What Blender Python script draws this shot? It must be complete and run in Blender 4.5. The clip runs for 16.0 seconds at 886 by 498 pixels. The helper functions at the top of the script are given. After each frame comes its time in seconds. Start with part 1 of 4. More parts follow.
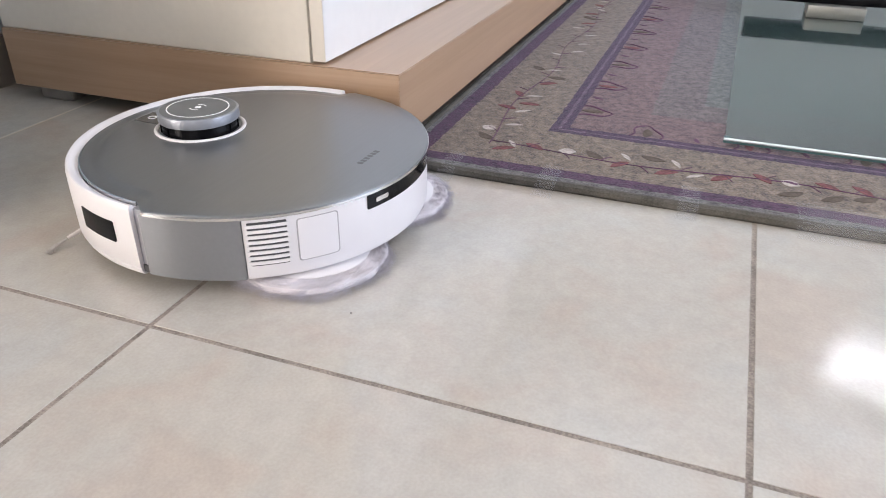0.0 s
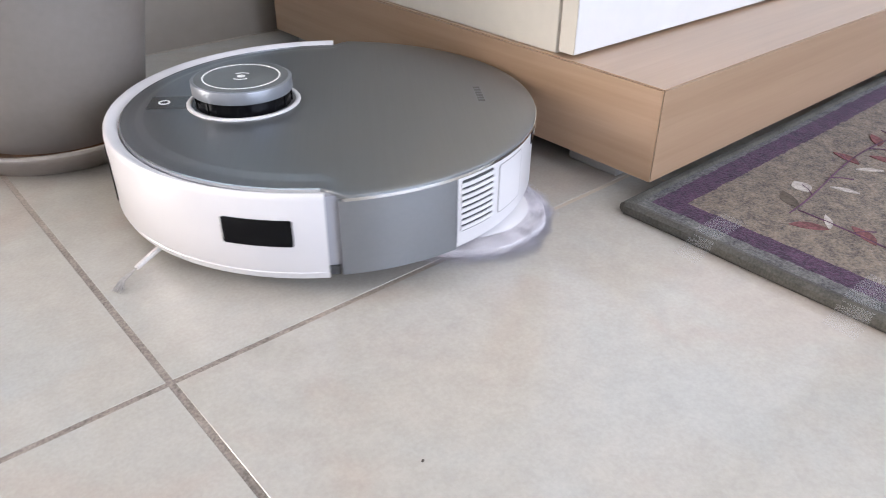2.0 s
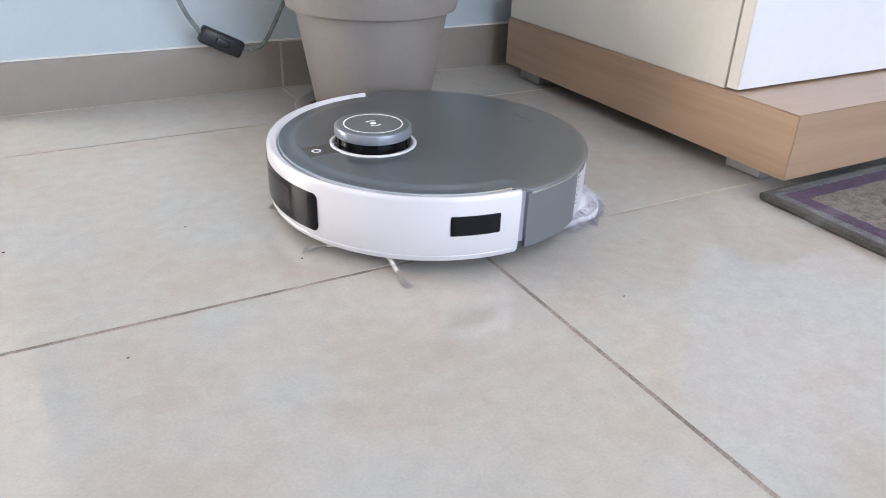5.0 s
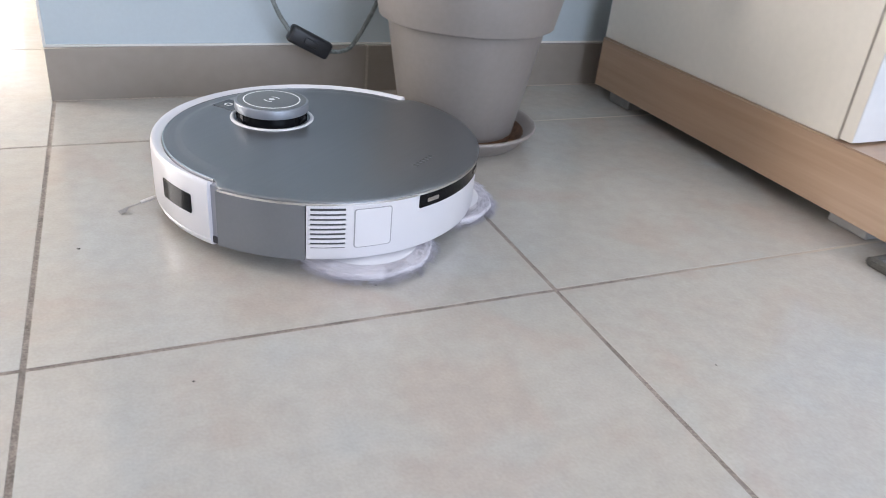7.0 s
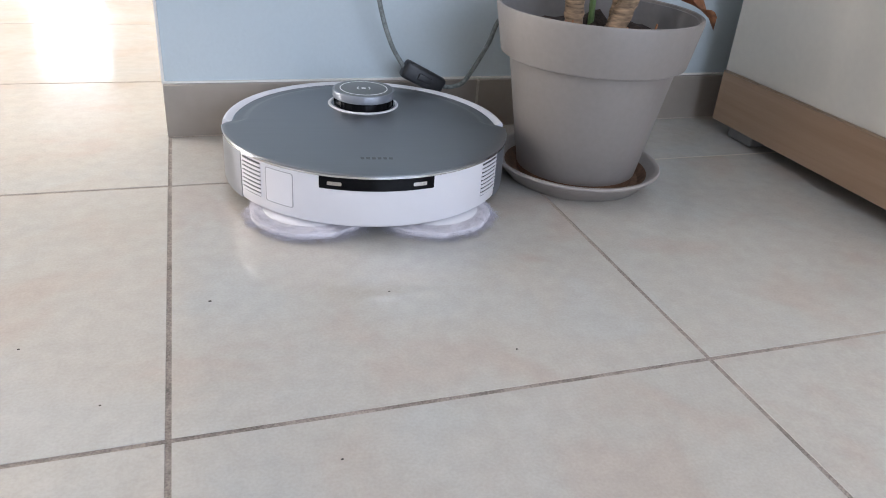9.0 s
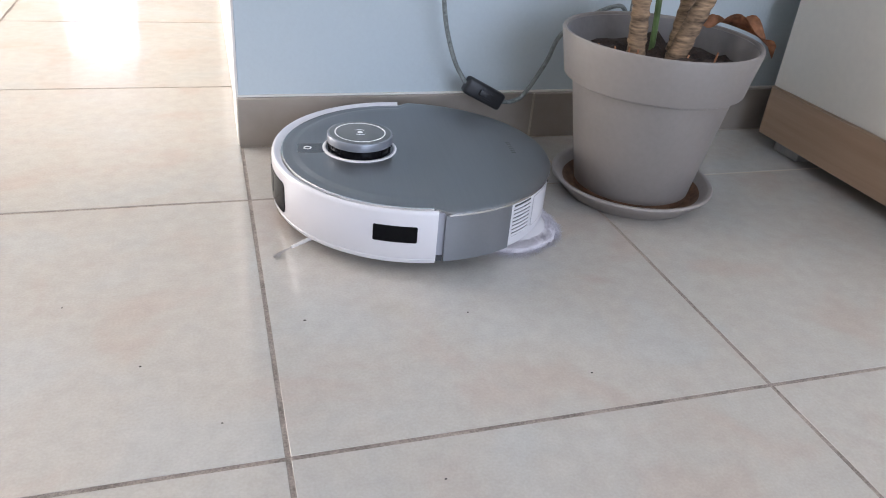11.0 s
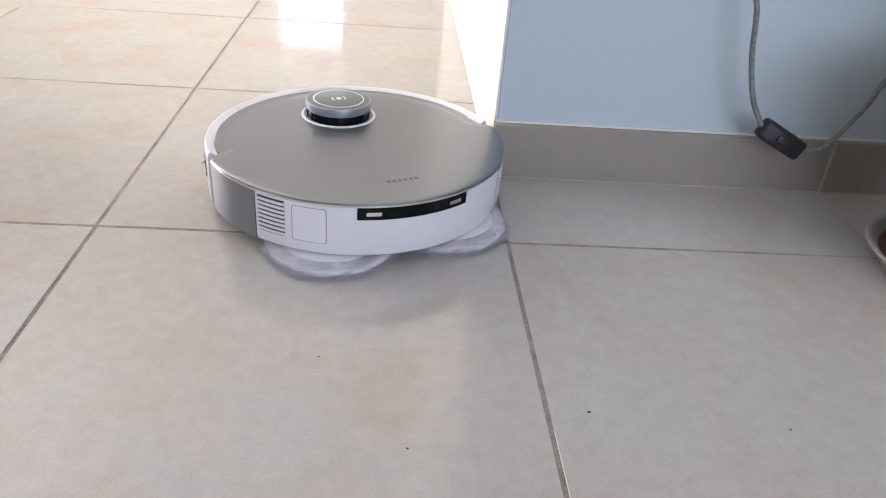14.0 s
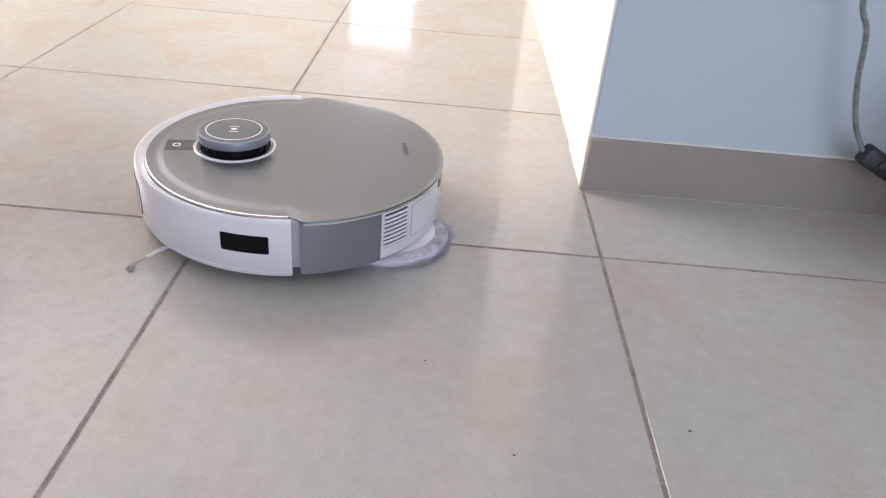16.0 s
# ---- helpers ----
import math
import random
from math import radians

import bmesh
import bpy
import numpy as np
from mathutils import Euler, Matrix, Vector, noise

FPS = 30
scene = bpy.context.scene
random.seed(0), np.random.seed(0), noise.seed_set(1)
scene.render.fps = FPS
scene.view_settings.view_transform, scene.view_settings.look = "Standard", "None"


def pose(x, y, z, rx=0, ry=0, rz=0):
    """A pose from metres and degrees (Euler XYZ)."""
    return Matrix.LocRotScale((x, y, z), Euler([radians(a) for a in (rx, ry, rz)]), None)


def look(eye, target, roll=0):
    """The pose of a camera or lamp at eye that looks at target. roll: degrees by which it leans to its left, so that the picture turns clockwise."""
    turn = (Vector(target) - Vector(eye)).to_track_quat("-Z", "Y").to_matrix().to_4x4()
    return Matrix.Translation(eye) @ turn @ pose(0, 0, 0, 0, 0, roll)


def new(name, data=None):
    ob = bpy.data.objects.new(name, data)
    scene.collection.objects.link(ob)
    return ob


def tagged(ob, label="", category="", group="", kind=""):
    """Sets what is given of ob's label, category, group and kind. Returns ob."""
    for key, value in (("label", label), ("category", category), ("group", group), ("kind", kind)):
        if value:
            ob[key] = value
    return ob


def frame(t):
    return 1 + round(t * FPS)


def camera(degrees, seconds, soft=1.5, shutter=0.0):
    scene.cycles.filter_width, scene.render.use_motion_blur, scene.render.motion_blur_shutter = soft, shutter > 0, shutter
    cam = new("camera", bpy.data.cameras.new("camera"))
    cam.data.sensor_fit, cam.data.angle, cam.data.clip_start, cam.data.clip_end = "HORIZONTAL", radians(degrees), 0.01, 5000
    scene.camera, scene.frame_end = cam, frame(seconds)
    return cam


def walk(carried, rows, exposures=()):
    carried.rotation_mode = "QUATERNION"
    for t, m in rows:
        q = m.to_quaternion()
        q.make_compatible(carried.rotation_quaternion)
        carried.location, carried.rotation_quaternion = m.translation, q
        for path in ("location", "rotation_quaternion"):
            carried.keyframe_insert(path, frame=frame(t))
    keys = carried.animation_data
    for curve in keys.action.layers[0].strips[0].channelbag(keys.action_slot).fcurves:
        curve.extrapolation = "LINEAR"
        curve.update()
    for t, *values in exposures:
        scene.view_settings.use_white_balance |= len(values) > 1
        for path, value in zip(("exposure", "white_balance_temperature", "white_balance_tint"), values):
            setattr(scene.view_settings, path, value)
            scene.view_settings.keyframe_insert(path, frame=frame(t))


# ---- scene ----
cam = camera(61.6, 16.0, soft=0.95, shutter=0.25)
PATH = [
    (0, (0.08, -0.877, 0.362), (1.716, -0.273, -0.617), 0.7),
    (0.5, (0.129, -0.861, 0.354), (1.677, -0.091, -0.651), 0.8),
    (1, (0.243, -0.829, 0.321), (1.605, 0.147, -0.771), 1.7),
    (1.5, (0.32, -0.794, 0.312), (1.555, 0.275, -0.842), 0.9),
    (2, (0.37, -0.84, 0.31), (1.493, 0.442, -0.737), 0.7),
    (2.5, (0.334, -0.914, 0.284), (1.389, 0.447, -0.733), 0.8),
    (3, (0.23, -0.978, 0.331), (1.316, 0.357, -0.689), -1.8),
    (3.5, (0.149, -1.029, 0.359), (1.166, 0.324, -0.707), -1.2),
    (4, (0.097, -1.062, 0.352), (1.029, 0.434, -0.593), -1.8),
    (6.5, (0.101, -1.061, 0.389), (0.94, 0.482, -0.567), 6.5),
    (7, (0.095, -1.002, 0.382), (0.84, 0.589, -0.575), 5.8),
    (7.5, (0.073, -0.953, 0.39), (0.732, 0.678, -0.56), 5.3),
    (8, (0.056, -0.943, 0.393), (0.67, 0.711, -0.548), 4.9),
    (8.5, (0.043, -0.934, 0.391), (0.643, 0.729, -0.544), 4.6),
    (9, (0.041, -0.921, 0.395), (0.638, 0.741, -0.545), 4.5),
    (11.5, (-0.044, -0.916, 0.466), (0.481, 0.726, -0.546), 5.4),
    (12, (-0.043, -0.852, 0.446), (0.339, 0.824, -0.576), 3.6),
    (12.5, (-0.054, -0.838, 0.423), (0.179, 0.875, -0.583), 3.3),
    (13, (-0.076, -0.774, 0.416), (0.091, 0.946, -0.591), 3.6),
    (13.5, (-0.114, -0.725, 0.41), (0.043, 0.989, -0.608), 4.2),
    (14, (-0.143, -0.753, 0.439), (0.01, 0.957, -0.586), 4.9),
    (14.5, (-0.144, -0.753, 0.457), (-0.001, 0.954, -0.577), 5.1),
    (15, (-0.127, -0.766, 0.452), (0.001, 0.944, -0.577), 5.6),
    (15.5, (-0.139, -0.776, 0.449), (-0.046, 0.94, -0.574), 5.9),
    (16, (-0.198, -0.768, 0.456), (-0.182, 0.944, -0.578), 5.3),
]
walk(cam, [(t, look(eye, target, roll)) for t, eye, target, roll in PATH],
     exposures=[(0, 0.33, 6430, 17.5), (2, 0.42, 6190, 16.5), (4, 0.37, 6030, 15.5), (6.5, 0.19, 5990, 15.5), (9, 0.03, 5950, 15.5), (11.5, 0.01, 5930, 17), (12.5, -0.11, 5930, 17.5), (16, -0.30, 5960, 18.5)])

# ---- world, daylight and windows ----
world = bpy.data.worlds.new("sky")
scene.world = world
world.use_nodes = True
wn = world.node_tree.nodes
sky = wn.new("ShaderNodeTexSky")
sky.sky_type = "NISHITA"
sky.sun_disc = False
sky.sun_elevation = radians(42)
sky.sun_rotation = radians(215)
world.node_tree.links.new(sky.outputs[0], wn["Background"].inputs[0])
wn["Background"].inputs[1].default_value = 0.12


def window_light(name, x, y, z, w, h, rx, rz, power, colour):
    """Daylight that enters through a window's opening; the southwest one is added fill."""
    lamp = bpy.data.lights.new(name, "AREA")
    lamp.shape, lamp.size, lamp.size_y = "RECTANGLE", w, h
    lamp.energy, lamp.color = power, colour
    ob = new(name, lamp)
    ob.matrix_world = pose(x, y, z, rx, 0, rz)
    return ob


# name, centre, width, height, turn, power, colour
window_light("window_light_east", 3.97, -2.35, 2.20, 1.18, 0.20, 90, 90, 8, (0.92, 0.96, 1.0))
window_light("window_light_northeast", 2.65, 0.26, 1.22, 1.8, 0.74, 90, 180, 75, (0.88, 0.94, 1.0))
window_light("window_light_north", -0.82, 5.42, 0.72, 0.5, 1.25, 90, 180, 7, (1.0, 0.97, 0.92))
window_light("window_light_west", -3.12, 1.95, 1.15, 2.3, 2.1, 90, -90, 250, (1.0, 0.92, 0.79))
# warm fill added to lift the cabinet side and pot corner; no known window
window_light("fill_light_southwest", -3.12, -1.5, 1.4, 1.5, 1.2, 90, -90, 13, (1.0, 0.90, 0.76))
window_light("window_light_south", 1.25, -3.92, 1.25, 2.6, 1.9, 90, 0, 88, (0.80, 0.89, 1.0))

sun_data = bpy.data.lights.new("sun", "SUN")
sun_data.energy, sun_data.angle, sun_data.color = 2.5, radians(0.53), (1.0, 0.95, 0.87)
sun = new("sun", sun_data)
sun.matrix_world = look((-6, 3.4, 6.5), (-2.2, 1.9, 0))


# ---- materials ----
def material(name, colour, rough=0.5, metal=0.0, spread=0.06, grain=60.0, cloud=4.0, bump=0.0, coat=0.0, rough_spread=0.0, per_object=0.0, stretch=None, spec=0.5):
    """Principled surface with variation at a fine and a broad scale, in metres."""
    m = bpy.data.materials.new(name)
    m.use_nodes = True
    n, l = m.node_tree.nodes, m.node_tree.links
    p = n["Principled BSDF"]
    p.inputs["Roughness"].default_value = rough
    p.inputs["Metallic"].default_value = metal
    p.inputs["Coat Weight"].default_value = coat
    p.inputs["Coat Roughness"].default_value = 0.12
    p.inputs["Specular IOR Level"].default_value = spec
    tc = n.new("ShaderNodeTexCoord")
    src = tc.outputs["Object"]
    if stretch:
        mp = n.new("ShaderNodeMapping")
        mp.inputs["Scale"].default_value = stretch
        l.new(src, mp.inputs[0])
        src = mp.outputs[0]
    fine, broad = n.new("ShaderNodeTexNoise"), n.new("ShaderNodeTexNoise")
    for tex, s in ((fine, grain), (broad, cloud)):
        tex.inputs["Scale"].default_value = s
        tex.inputs["Detail"].default_value = 5
        l.new(src, tex.inputs["Vector"])
    add = n.new("ShaderNodeMath")
    add.operation = "ADD"
    l.new(fine.outputs[0], add.inputs[0])
    l.new(broad.outputs[0], add.inputs[1])
    val = add.outputs[0]
    if per_object:
        oi = n.new("ShaderNodeObjectInfo")
        mad = n.new("ShaderNodeMath")
        mad.operation = "MULTIPLY_ADD"
        mad.inputs[1].default_value = per_object
        l.new(oi.outputs["Random"], mad.inputs[0])
        l.new(val, mad.inputs[2])
        val = mad.outputs[0]
    rg = n.new("ShaderNodeMapRange")
    rg.inputs["From Min"].default_value, rg.inputs["From Max"].default_value = 0.7, 1.3 + per_object
    l.new(val, rg.inputs["Value"])
    mix = n.new("ShaderNodeMix")
    mix.data_type = "RGBA"
    mix.inputs[6].default_value = (*[max(0.0, c * (1 - spread)) for c in colour], 1)
    mix.inputs[7].default_value = (*[min(1.0, c * (1 + spread)) for c in colour], 1)
    l.new(rg.outputs[0], mix.inputs[0])
    l.new(mix.outputs[2], p.inputs["Base Color"])
    if rough_spread:
        rr = n.new("ShaderNodeMapRange")
        rr.inputs["From Min"].default_value, rr.inputs["From Max"].default_value = 0.3, 0.7
        rr.inputs["To Min"].default_value, rr.inputs["To Max"].default_value = rough - rough_spread, rough + rough_spread
        l.new(broad.outputs[0], rr.inputs["Value"])
        l.new(rr.outputs[0], p.inputs["Roughness"])
    if bump:
        b = n.new("ShaderNodeBump")
        b.inputs["Strength"].default_value = 0.6
        b.inputs["Distance"].default_value = bump
        l.new(fine.outputs[0], b.inputs["Height"])
        l.new(b.outputs[0], p.inputs["Normal"])
    return m


def tile_material():
    """Beige glazed porcelain: cloudy veins, fine specks, smears of dried water in the gloss."""
    m = bpy.data.materials.new("porcelain_tile")
    m.use_nodes = True
    n, l = m.node_tree.nodes, m.node_tree.links
    p = n["Principled BSDF"]
    geo, oi = n.new("ShaderNodeNewGeometry"), n.new("ShaderNodeObjectInfo")
    off = n.new("ShaderNodeVectorMath")
    off.operation = "MULTIPLY_ADD"
    comb = n.new("ShaderNodeCombineXYZ")
    for k in range(3):
        l.new(oi.outputs["Random"], comb.inputs[k])
    off.inputs[1].default_value = (7.3, 3.1, 11.7)
    l.new(comb.outputs[0], off.inputs[0])
    l.new(geo.outputs["Position"], off.inputs[2])
    cols = []
    for s, d, dist in ((8.0, 5, 0.4), (55.0, 6, 0.3), (380.0, 2, 0.0)):
        t = n.new("ShaderNodeTexNoise")
        t.inputs["Scale"].default_value, t.inputs["Detail"].default_value, t.inputs["Distortion"].default_value = s, d, dist
        l.new(off.outputs[0], t.inputs["Vector"])
        cols.append(t)
    r1 = n.new("ShaderNodeValToRGB")
    ramp = r1.color_ramp
    ramp.interpolation = "EASE"
    ramp.elements[0].position, ramp.elements[0].color = 0.33, (0.438, 0.382, 0.332, 1)
    ramp.elements[1].position, ramp.elements[1].color = 0.67, (0.432, 0.420, 0.388, 1)
    ramp.elements.new(0.5).color = (0.440, 0.412, 0.368, 1)
    l.new(cols[0].outputs[0], r1.inputs[0])
    r2 = n.new("ShaderNodeMapRange")
    r2.inputs["From Min"].default_value, r2.inputs["From Max"].default_value = 0.3, 0.7
    r2.inputs["To Min"].default_value, r2.inputs["To Max"].default_value = 0.955, 1.045
    l.new(cols[1].outputs[0], r2.inputs["Value"])
    r3 = n.new("ShaderNodeMapRange")
    r3.inputs["From Min"].default_value, r3.inputs["From Max"].default_value = 0.3, 0.7
    r3.inputs["To Min"].default_value, r3.inputs["To Max"].default_value = 0.955, 1.045
    l.new(cols[2].outputs[0], r3.inputs["Value"])
    mul = n.new("ShaderNodeMath")
    mul.operation = "MULTIPLY"
    l.new(r2.outputs[0], mul.inputs[0])
    l.new(r3.outputs[0], mul.inputs[1])
    vm = n.new("ShaderNodeVectorMath")
    vm.operation = "SCALE"
    l.new(r1.outputs[0], vm.inputs[0])
    l.new(mul.outputs[0], vm.inputs["Scale"])
    l.new(vm.outputs[0], p.inputs["Base Color"])
    # film of water left by the mop: glossy patches with a clear edge over the duller glaze
    smear, drift = n.new("ShaderNodeTexNoise"), n.new("ShaderNodeTexNoise")
    smear.inputs["Scale"].default_value, smear.inputs["Detail"].default_value, smear.inputs["Distortion"].default_value = 3.4, 4, 0.6
    drift.inputs["Scale"].default_value, drift.inputs["Detail"].default_value = 14.0, 3
    l.new(geo.outputs["Position"], smear.inputs["Vector"])
    l.new(geo.outputs["Position"], drift.inputs["Vector"])
    wet = n.new("ShaderNodeMapRange")
    wet.interpolation_type = "SMOOTHSTEP"
    wet.inputs["From Min"].default_value, wet.inputs["From Max"].default_value = 0.47, 0.55
    l.new(smear.outputs[0], wet.inputs["Value"])
    dry = n.new("ShaderNodeMapRange")
    dry.inputs["From Min"].default_value, dry.inputs["From Max"].default_value = 0.3, 0.7
    dry.inputs["To Min"].default_value, dry.inputs["To Max"].default_value = 0.22, 0.15
    l.new(drift.outputs[0], dry.inputs["Value"])
    rr = n.new("ShaderNodeMix")
    l.new(wet.outputs[0], rr.inputs[0])
    l.new(dry.outputs[0], rr.inputs[2])
    rr.inputs[3].default_value = 0.085
    l.new(rr.outputs[0], p.inputs["Roughness"])
    ripple = n.new("ShaderNodeBump")
    ripple.inputs["Strength"].default_value, ripple.inputs["Distance"].default_value = 0.25, 0.00005
    l.new(cols[2].outputs[0], ripple.inputs["Height"])
    l.new(ripple.outputs[0], p.inputs["Normal"])
    p.inputs["Specular IOR Level"].default_value = 0.75
    return m


def wood_material(name, dark, light, along=0):
    """Veneer with long grain along one axis."""
    m = bpy.data.materials.new(name)
    m.use_nodes = True
    n, l = m.node_tree.nodes, m.node_tree.links
    p = n["Principled BSDF"]
    p.inputs["Roughness"].default_value = 0.42
    p.inputs["Coat Weight"].default_value, p.inputs["Coat Roughness"].default_value = 0.6, 0.28
    tc, mp = n.new("ShaderNodeTexCoord"), n.new("ShaderNodeMapping")
    scale = [60.0, 60.0, 60.0]
    scale[along] = 2.2
    mp.inputs["Scale"].default_value = scale
    l.new(tc.outputs["Object"], mp.inputs[0])
    t, t2 = n.new("ShaderNodeTexNoise"), n.new("ShaderNodeTexNoise")
    t.inputs["Scale"].default_value, t.inputs["Detail"].default_value, t.inputs["Distortion"].default_value = 1.0, 6, 0.8
    t2.inputs["Scale"].default_value, t2.inputs["Detail"].default_value = 6.0, 3
    l.new(mp.outputs[0], t.inputs["Vector"])
    l.new(mp.outputs[0], t2.inputs["Vector"])
    mx = n.new("ShaderNodeMath")
    mx.operation = "MULTIPLY_ADD"
    mx.inputs[1].default_value = 0.35
    l.new(t2.outputs[0], mx.inputs[0])
    l.new(t.outputs[0], mx.inputs[2])
    r = n.new("ShaderNodeValToRGB")
    r.color_ramp.elements[0].position, r.color_ramp.elements[0].color = 0.45, (*dark, 1)
    r.color_ramp.elements[1].position, r.color_ramp.elements[1].color = 0.9, (*light, 1)
    l.new(mx.outputs[0], r.inputs[0])
    l.new(r.outputs[0], p.inputs["Base Color"])
    b = n.new("ShaderNodeBump")
    b.inputs["Strength"].default_value, b.inputs["Distance"].default_value = 0.2, 0.0003
    l.new(mx.outputs[0], b.inputs["Height"])
    l.new(b.outputs[0], p.inputs["Normal"])
    return m


def rug_material():
    """Woven border: bands by the distance from the rug's corner edges, over a mottled pile."""
    m = bpy.data.materials.new("woven_rug")
    m.use_nodes = True
    n, l = m.node_tree.nodes, m.node_tree.links
    p = n["Principled BSDF"]
    p.inputs["Roughness"].default_value = 0.95
    p.inputs["Specular IOR Level"].default_value = 0.15
    p.inputs["Sheen Weight"].default_value = 0.17
    p.inputs["Sheen Tint"].default_value = (0.75, 0.82, 1.0, 1)
    tc, sep = n.new("ShaderNodeTexCoord"), n.new("ShaderNodeSeparateXYZ")
    l.new(tc.outputs["Object"], sep.inputs[0])
    neg = n.new("ShaderNodeMath")
    neg.operation = "MULTIPLY_ADD"
    neg.inputs[1].default_value, neg.inputs[2].default_value = -1.0, 0.016
    l.new(sep.outputs["Y"], neg.inputs[0])
    mn = n.new("ShaderNodeMath")
    mn.operation = "MINIMUM"
    l.new(sep.outputs["X"], mn.inputs[0])
    l.new(neg.outputs[0], mn.inputs[1])
    wob = n.new("ShaderNodeTexNoise")
    wob.inputs["Scale"].default_value, wob.inputs["Detail"].default_value = 90.0, 3
    l.new(tc.outputs["Object"], wob.inputs["Vector"])
    wm = n.new("ShaderNodeMath")
    wm.operation = "MULTIPLY_ADD"
    wm.inputs[1].default_value = 0.006
    l.new(wob.outputs[0], wm.inputs[0])
    l.new(mn.outputs[0], wm.inputs[2])
    sc = n.new("ShaderNodeMath")
    sc.operation = "MULTIPLY"
    sc.inputs[1].default_value = 1.6
    l.new(wm.outputs[0], sc.inputs[0])
    ramp = n.new("ShaderNodeValToRGB")
    cr = ramp.color_ramp
    cr.interpolation = "CONSTANT"
    bands = ((0.0, (0.115, 0.108, 0.098)), (0.029, (0.060, 0.024, 0.048)), (0.051, (0.160, 0.124, 0.090)), (0.177, (0.045, 0.020, 0.042)),
             (0.187, (0.098, 0.062, 0.090)), (0.192, (0.045, 0.020, 0.042)), (0.201, (0.135, 0.086, 0.080)), (0.30, (0.120, 0.096, 0.088)), (0.37, (0.112, 0.116, 0.102)))
    cr.elements[0].position, cr.elements[0].color = 0.0, (*bands[0][1], 1)
    cr.elements[1].position, cr.elements[1].color = bands[1][0] * 1.6, (*bands[1][1], 1)
    for d, c in bands[2:]:
        cr.elements.new(d * 1.6).color = (*c, 1)
    l.new(sc.outputs[0], ramp.inputs[0])
    pile = n.new("ShaderNodeTexNoise")
    pile.inputs["Scale"].default_value, pile.inputs["Detail"].default_value = 380.0, 4
    l.new(tc.outputs["Object"], pile.inputs["Vector"])
    patch = n.new("ShaderNodeTexNoise")
    patch.inputs["Scale"].default_value, patch.inputs["Detail"].default_value = 95.0, 9
    l.new(tc.outputs["Object"], patch.inputs["Vector"])
    vary = n.new("ShaderNodeMath")
    vary.operation = "ADD"
    l.new(pile.outputs[0], vary.inputs[0])
    l.new(patch.outputs[0], vary.inputs[1])
    vr = n.new("ShaderNodeMapRange")
    vr.inputs["From Min"].default_value, vr.inputs["From Max"].default_value = 0.65, 1.35
    vr.inputs["To Min"].default_value, vr.inputs["To Max"].default_value = 0.35, 1.6
    l.new(vary.outputs[0], vr.inputs["Value"])
    vm = n.new("ShaderNodeVectorMath")
    vm.operation = "SCALE"
    l.new(ramp.outputs[0], vm.inputs[0])
    l.new(vr.outputs[0], vm.inputs["Scale"])
    l.new(vm.outputs[0], p.inputs["Base Color"])
    b = n.new("ShaderNodeBump")
    b.inputs["Strength"].default_value, b.inputs["Distance"].default_value = 0.8, 0.0015
    l.new(pile.outputs[0], b.inputs["Height"])
    l.new(b.outputs[0], p.inputs["Normal"])
    return m


def clear_material(name, tint, rough, ior, alpha=1.0):
    m = bpy.data.materials.new(name)
    m.use_nodes = True
    p = m.node_tree.nodes["Principled BSDF"]
    p.inputs["Base Color"].default_value = (*tint, 1)
    p.inputs["Roughness"].default_value = rough
    p.inputs["IOR"].default_value = ior
    p.inputs["Transmission Weight"].default_value = 1.0 if alpha == 1.0 else 0.0
    p.inputs["Alpha"].default_value = alpha
    return m


M_TILE = tile_material()
def grout_material():
    """Cement joints, paler as x + y/2 rises towards the corner by the cabinet."""
    m = material("floor_joint", (0.245, 0.208, 0.178), 0.9, spread=0.45, grain=500, cloud=35, bump=0.0008)
    n, l = m.node_tree.nodes, m.node_tree.links
    p = n["Principled BSDF"]
    old = p.inputs["Base Color"].links[0].from_socket
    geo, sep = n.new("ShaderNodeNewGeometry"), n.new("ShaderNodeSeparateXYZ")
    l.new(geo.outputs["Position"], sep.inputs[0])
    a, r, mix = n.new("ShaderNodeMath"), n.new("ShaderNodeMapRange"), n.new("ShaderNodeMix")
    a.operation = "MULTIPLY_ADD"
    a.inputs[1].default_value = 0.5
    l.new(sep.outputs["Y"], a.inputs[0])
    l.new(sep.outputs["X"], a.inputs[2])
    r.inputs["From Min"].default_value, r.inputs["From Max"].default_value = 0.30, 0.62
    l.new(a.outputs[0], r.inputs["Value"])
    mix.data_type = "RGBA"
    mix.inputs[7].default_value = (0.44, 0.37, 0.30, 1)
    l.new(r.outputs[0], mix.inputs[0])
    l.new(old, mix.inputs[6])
    l.new(mix.outputs[2], p.inputs["Base Color"])
    return m


M_FLOOR_JOINT = grout_material()
M_GROUT = material("grout", (0.42, 0.36, 0.30), 0.9, spread=0.25, grain=300, cloud=12)
M_SKIRT = material("skirting_tile", (0.29, 0.252, 0.215), 0.38, spread=0.07, grain=50, cloud=9, per_object=0.2, bump=0.0004)
M_WALL_BLUE = material("pale_blue_wall_paint", (0.475, 0.535, 0.56), 0.7, spread=0.025, grain=180, cloud=2.5, bump=0.0006)
M_WALL_WHITE = material("white_wall_paint", (0.72, 0.695, 0.65), 0.75, spread=0.025, grain=180, cloud=2.0, bump=0.0006)
M_WALL_ROOM = material("off_white_wall_paint", (0.76, 0.74, 0.70), 0.8, spread=0.04, grain=120, cloud=2.0)
M_WALL_EAST = material("taupe_wall_paint", (0.26, 0.265, 0.255), 0.8, spread=0.1, grain=120, cloud=2.0)
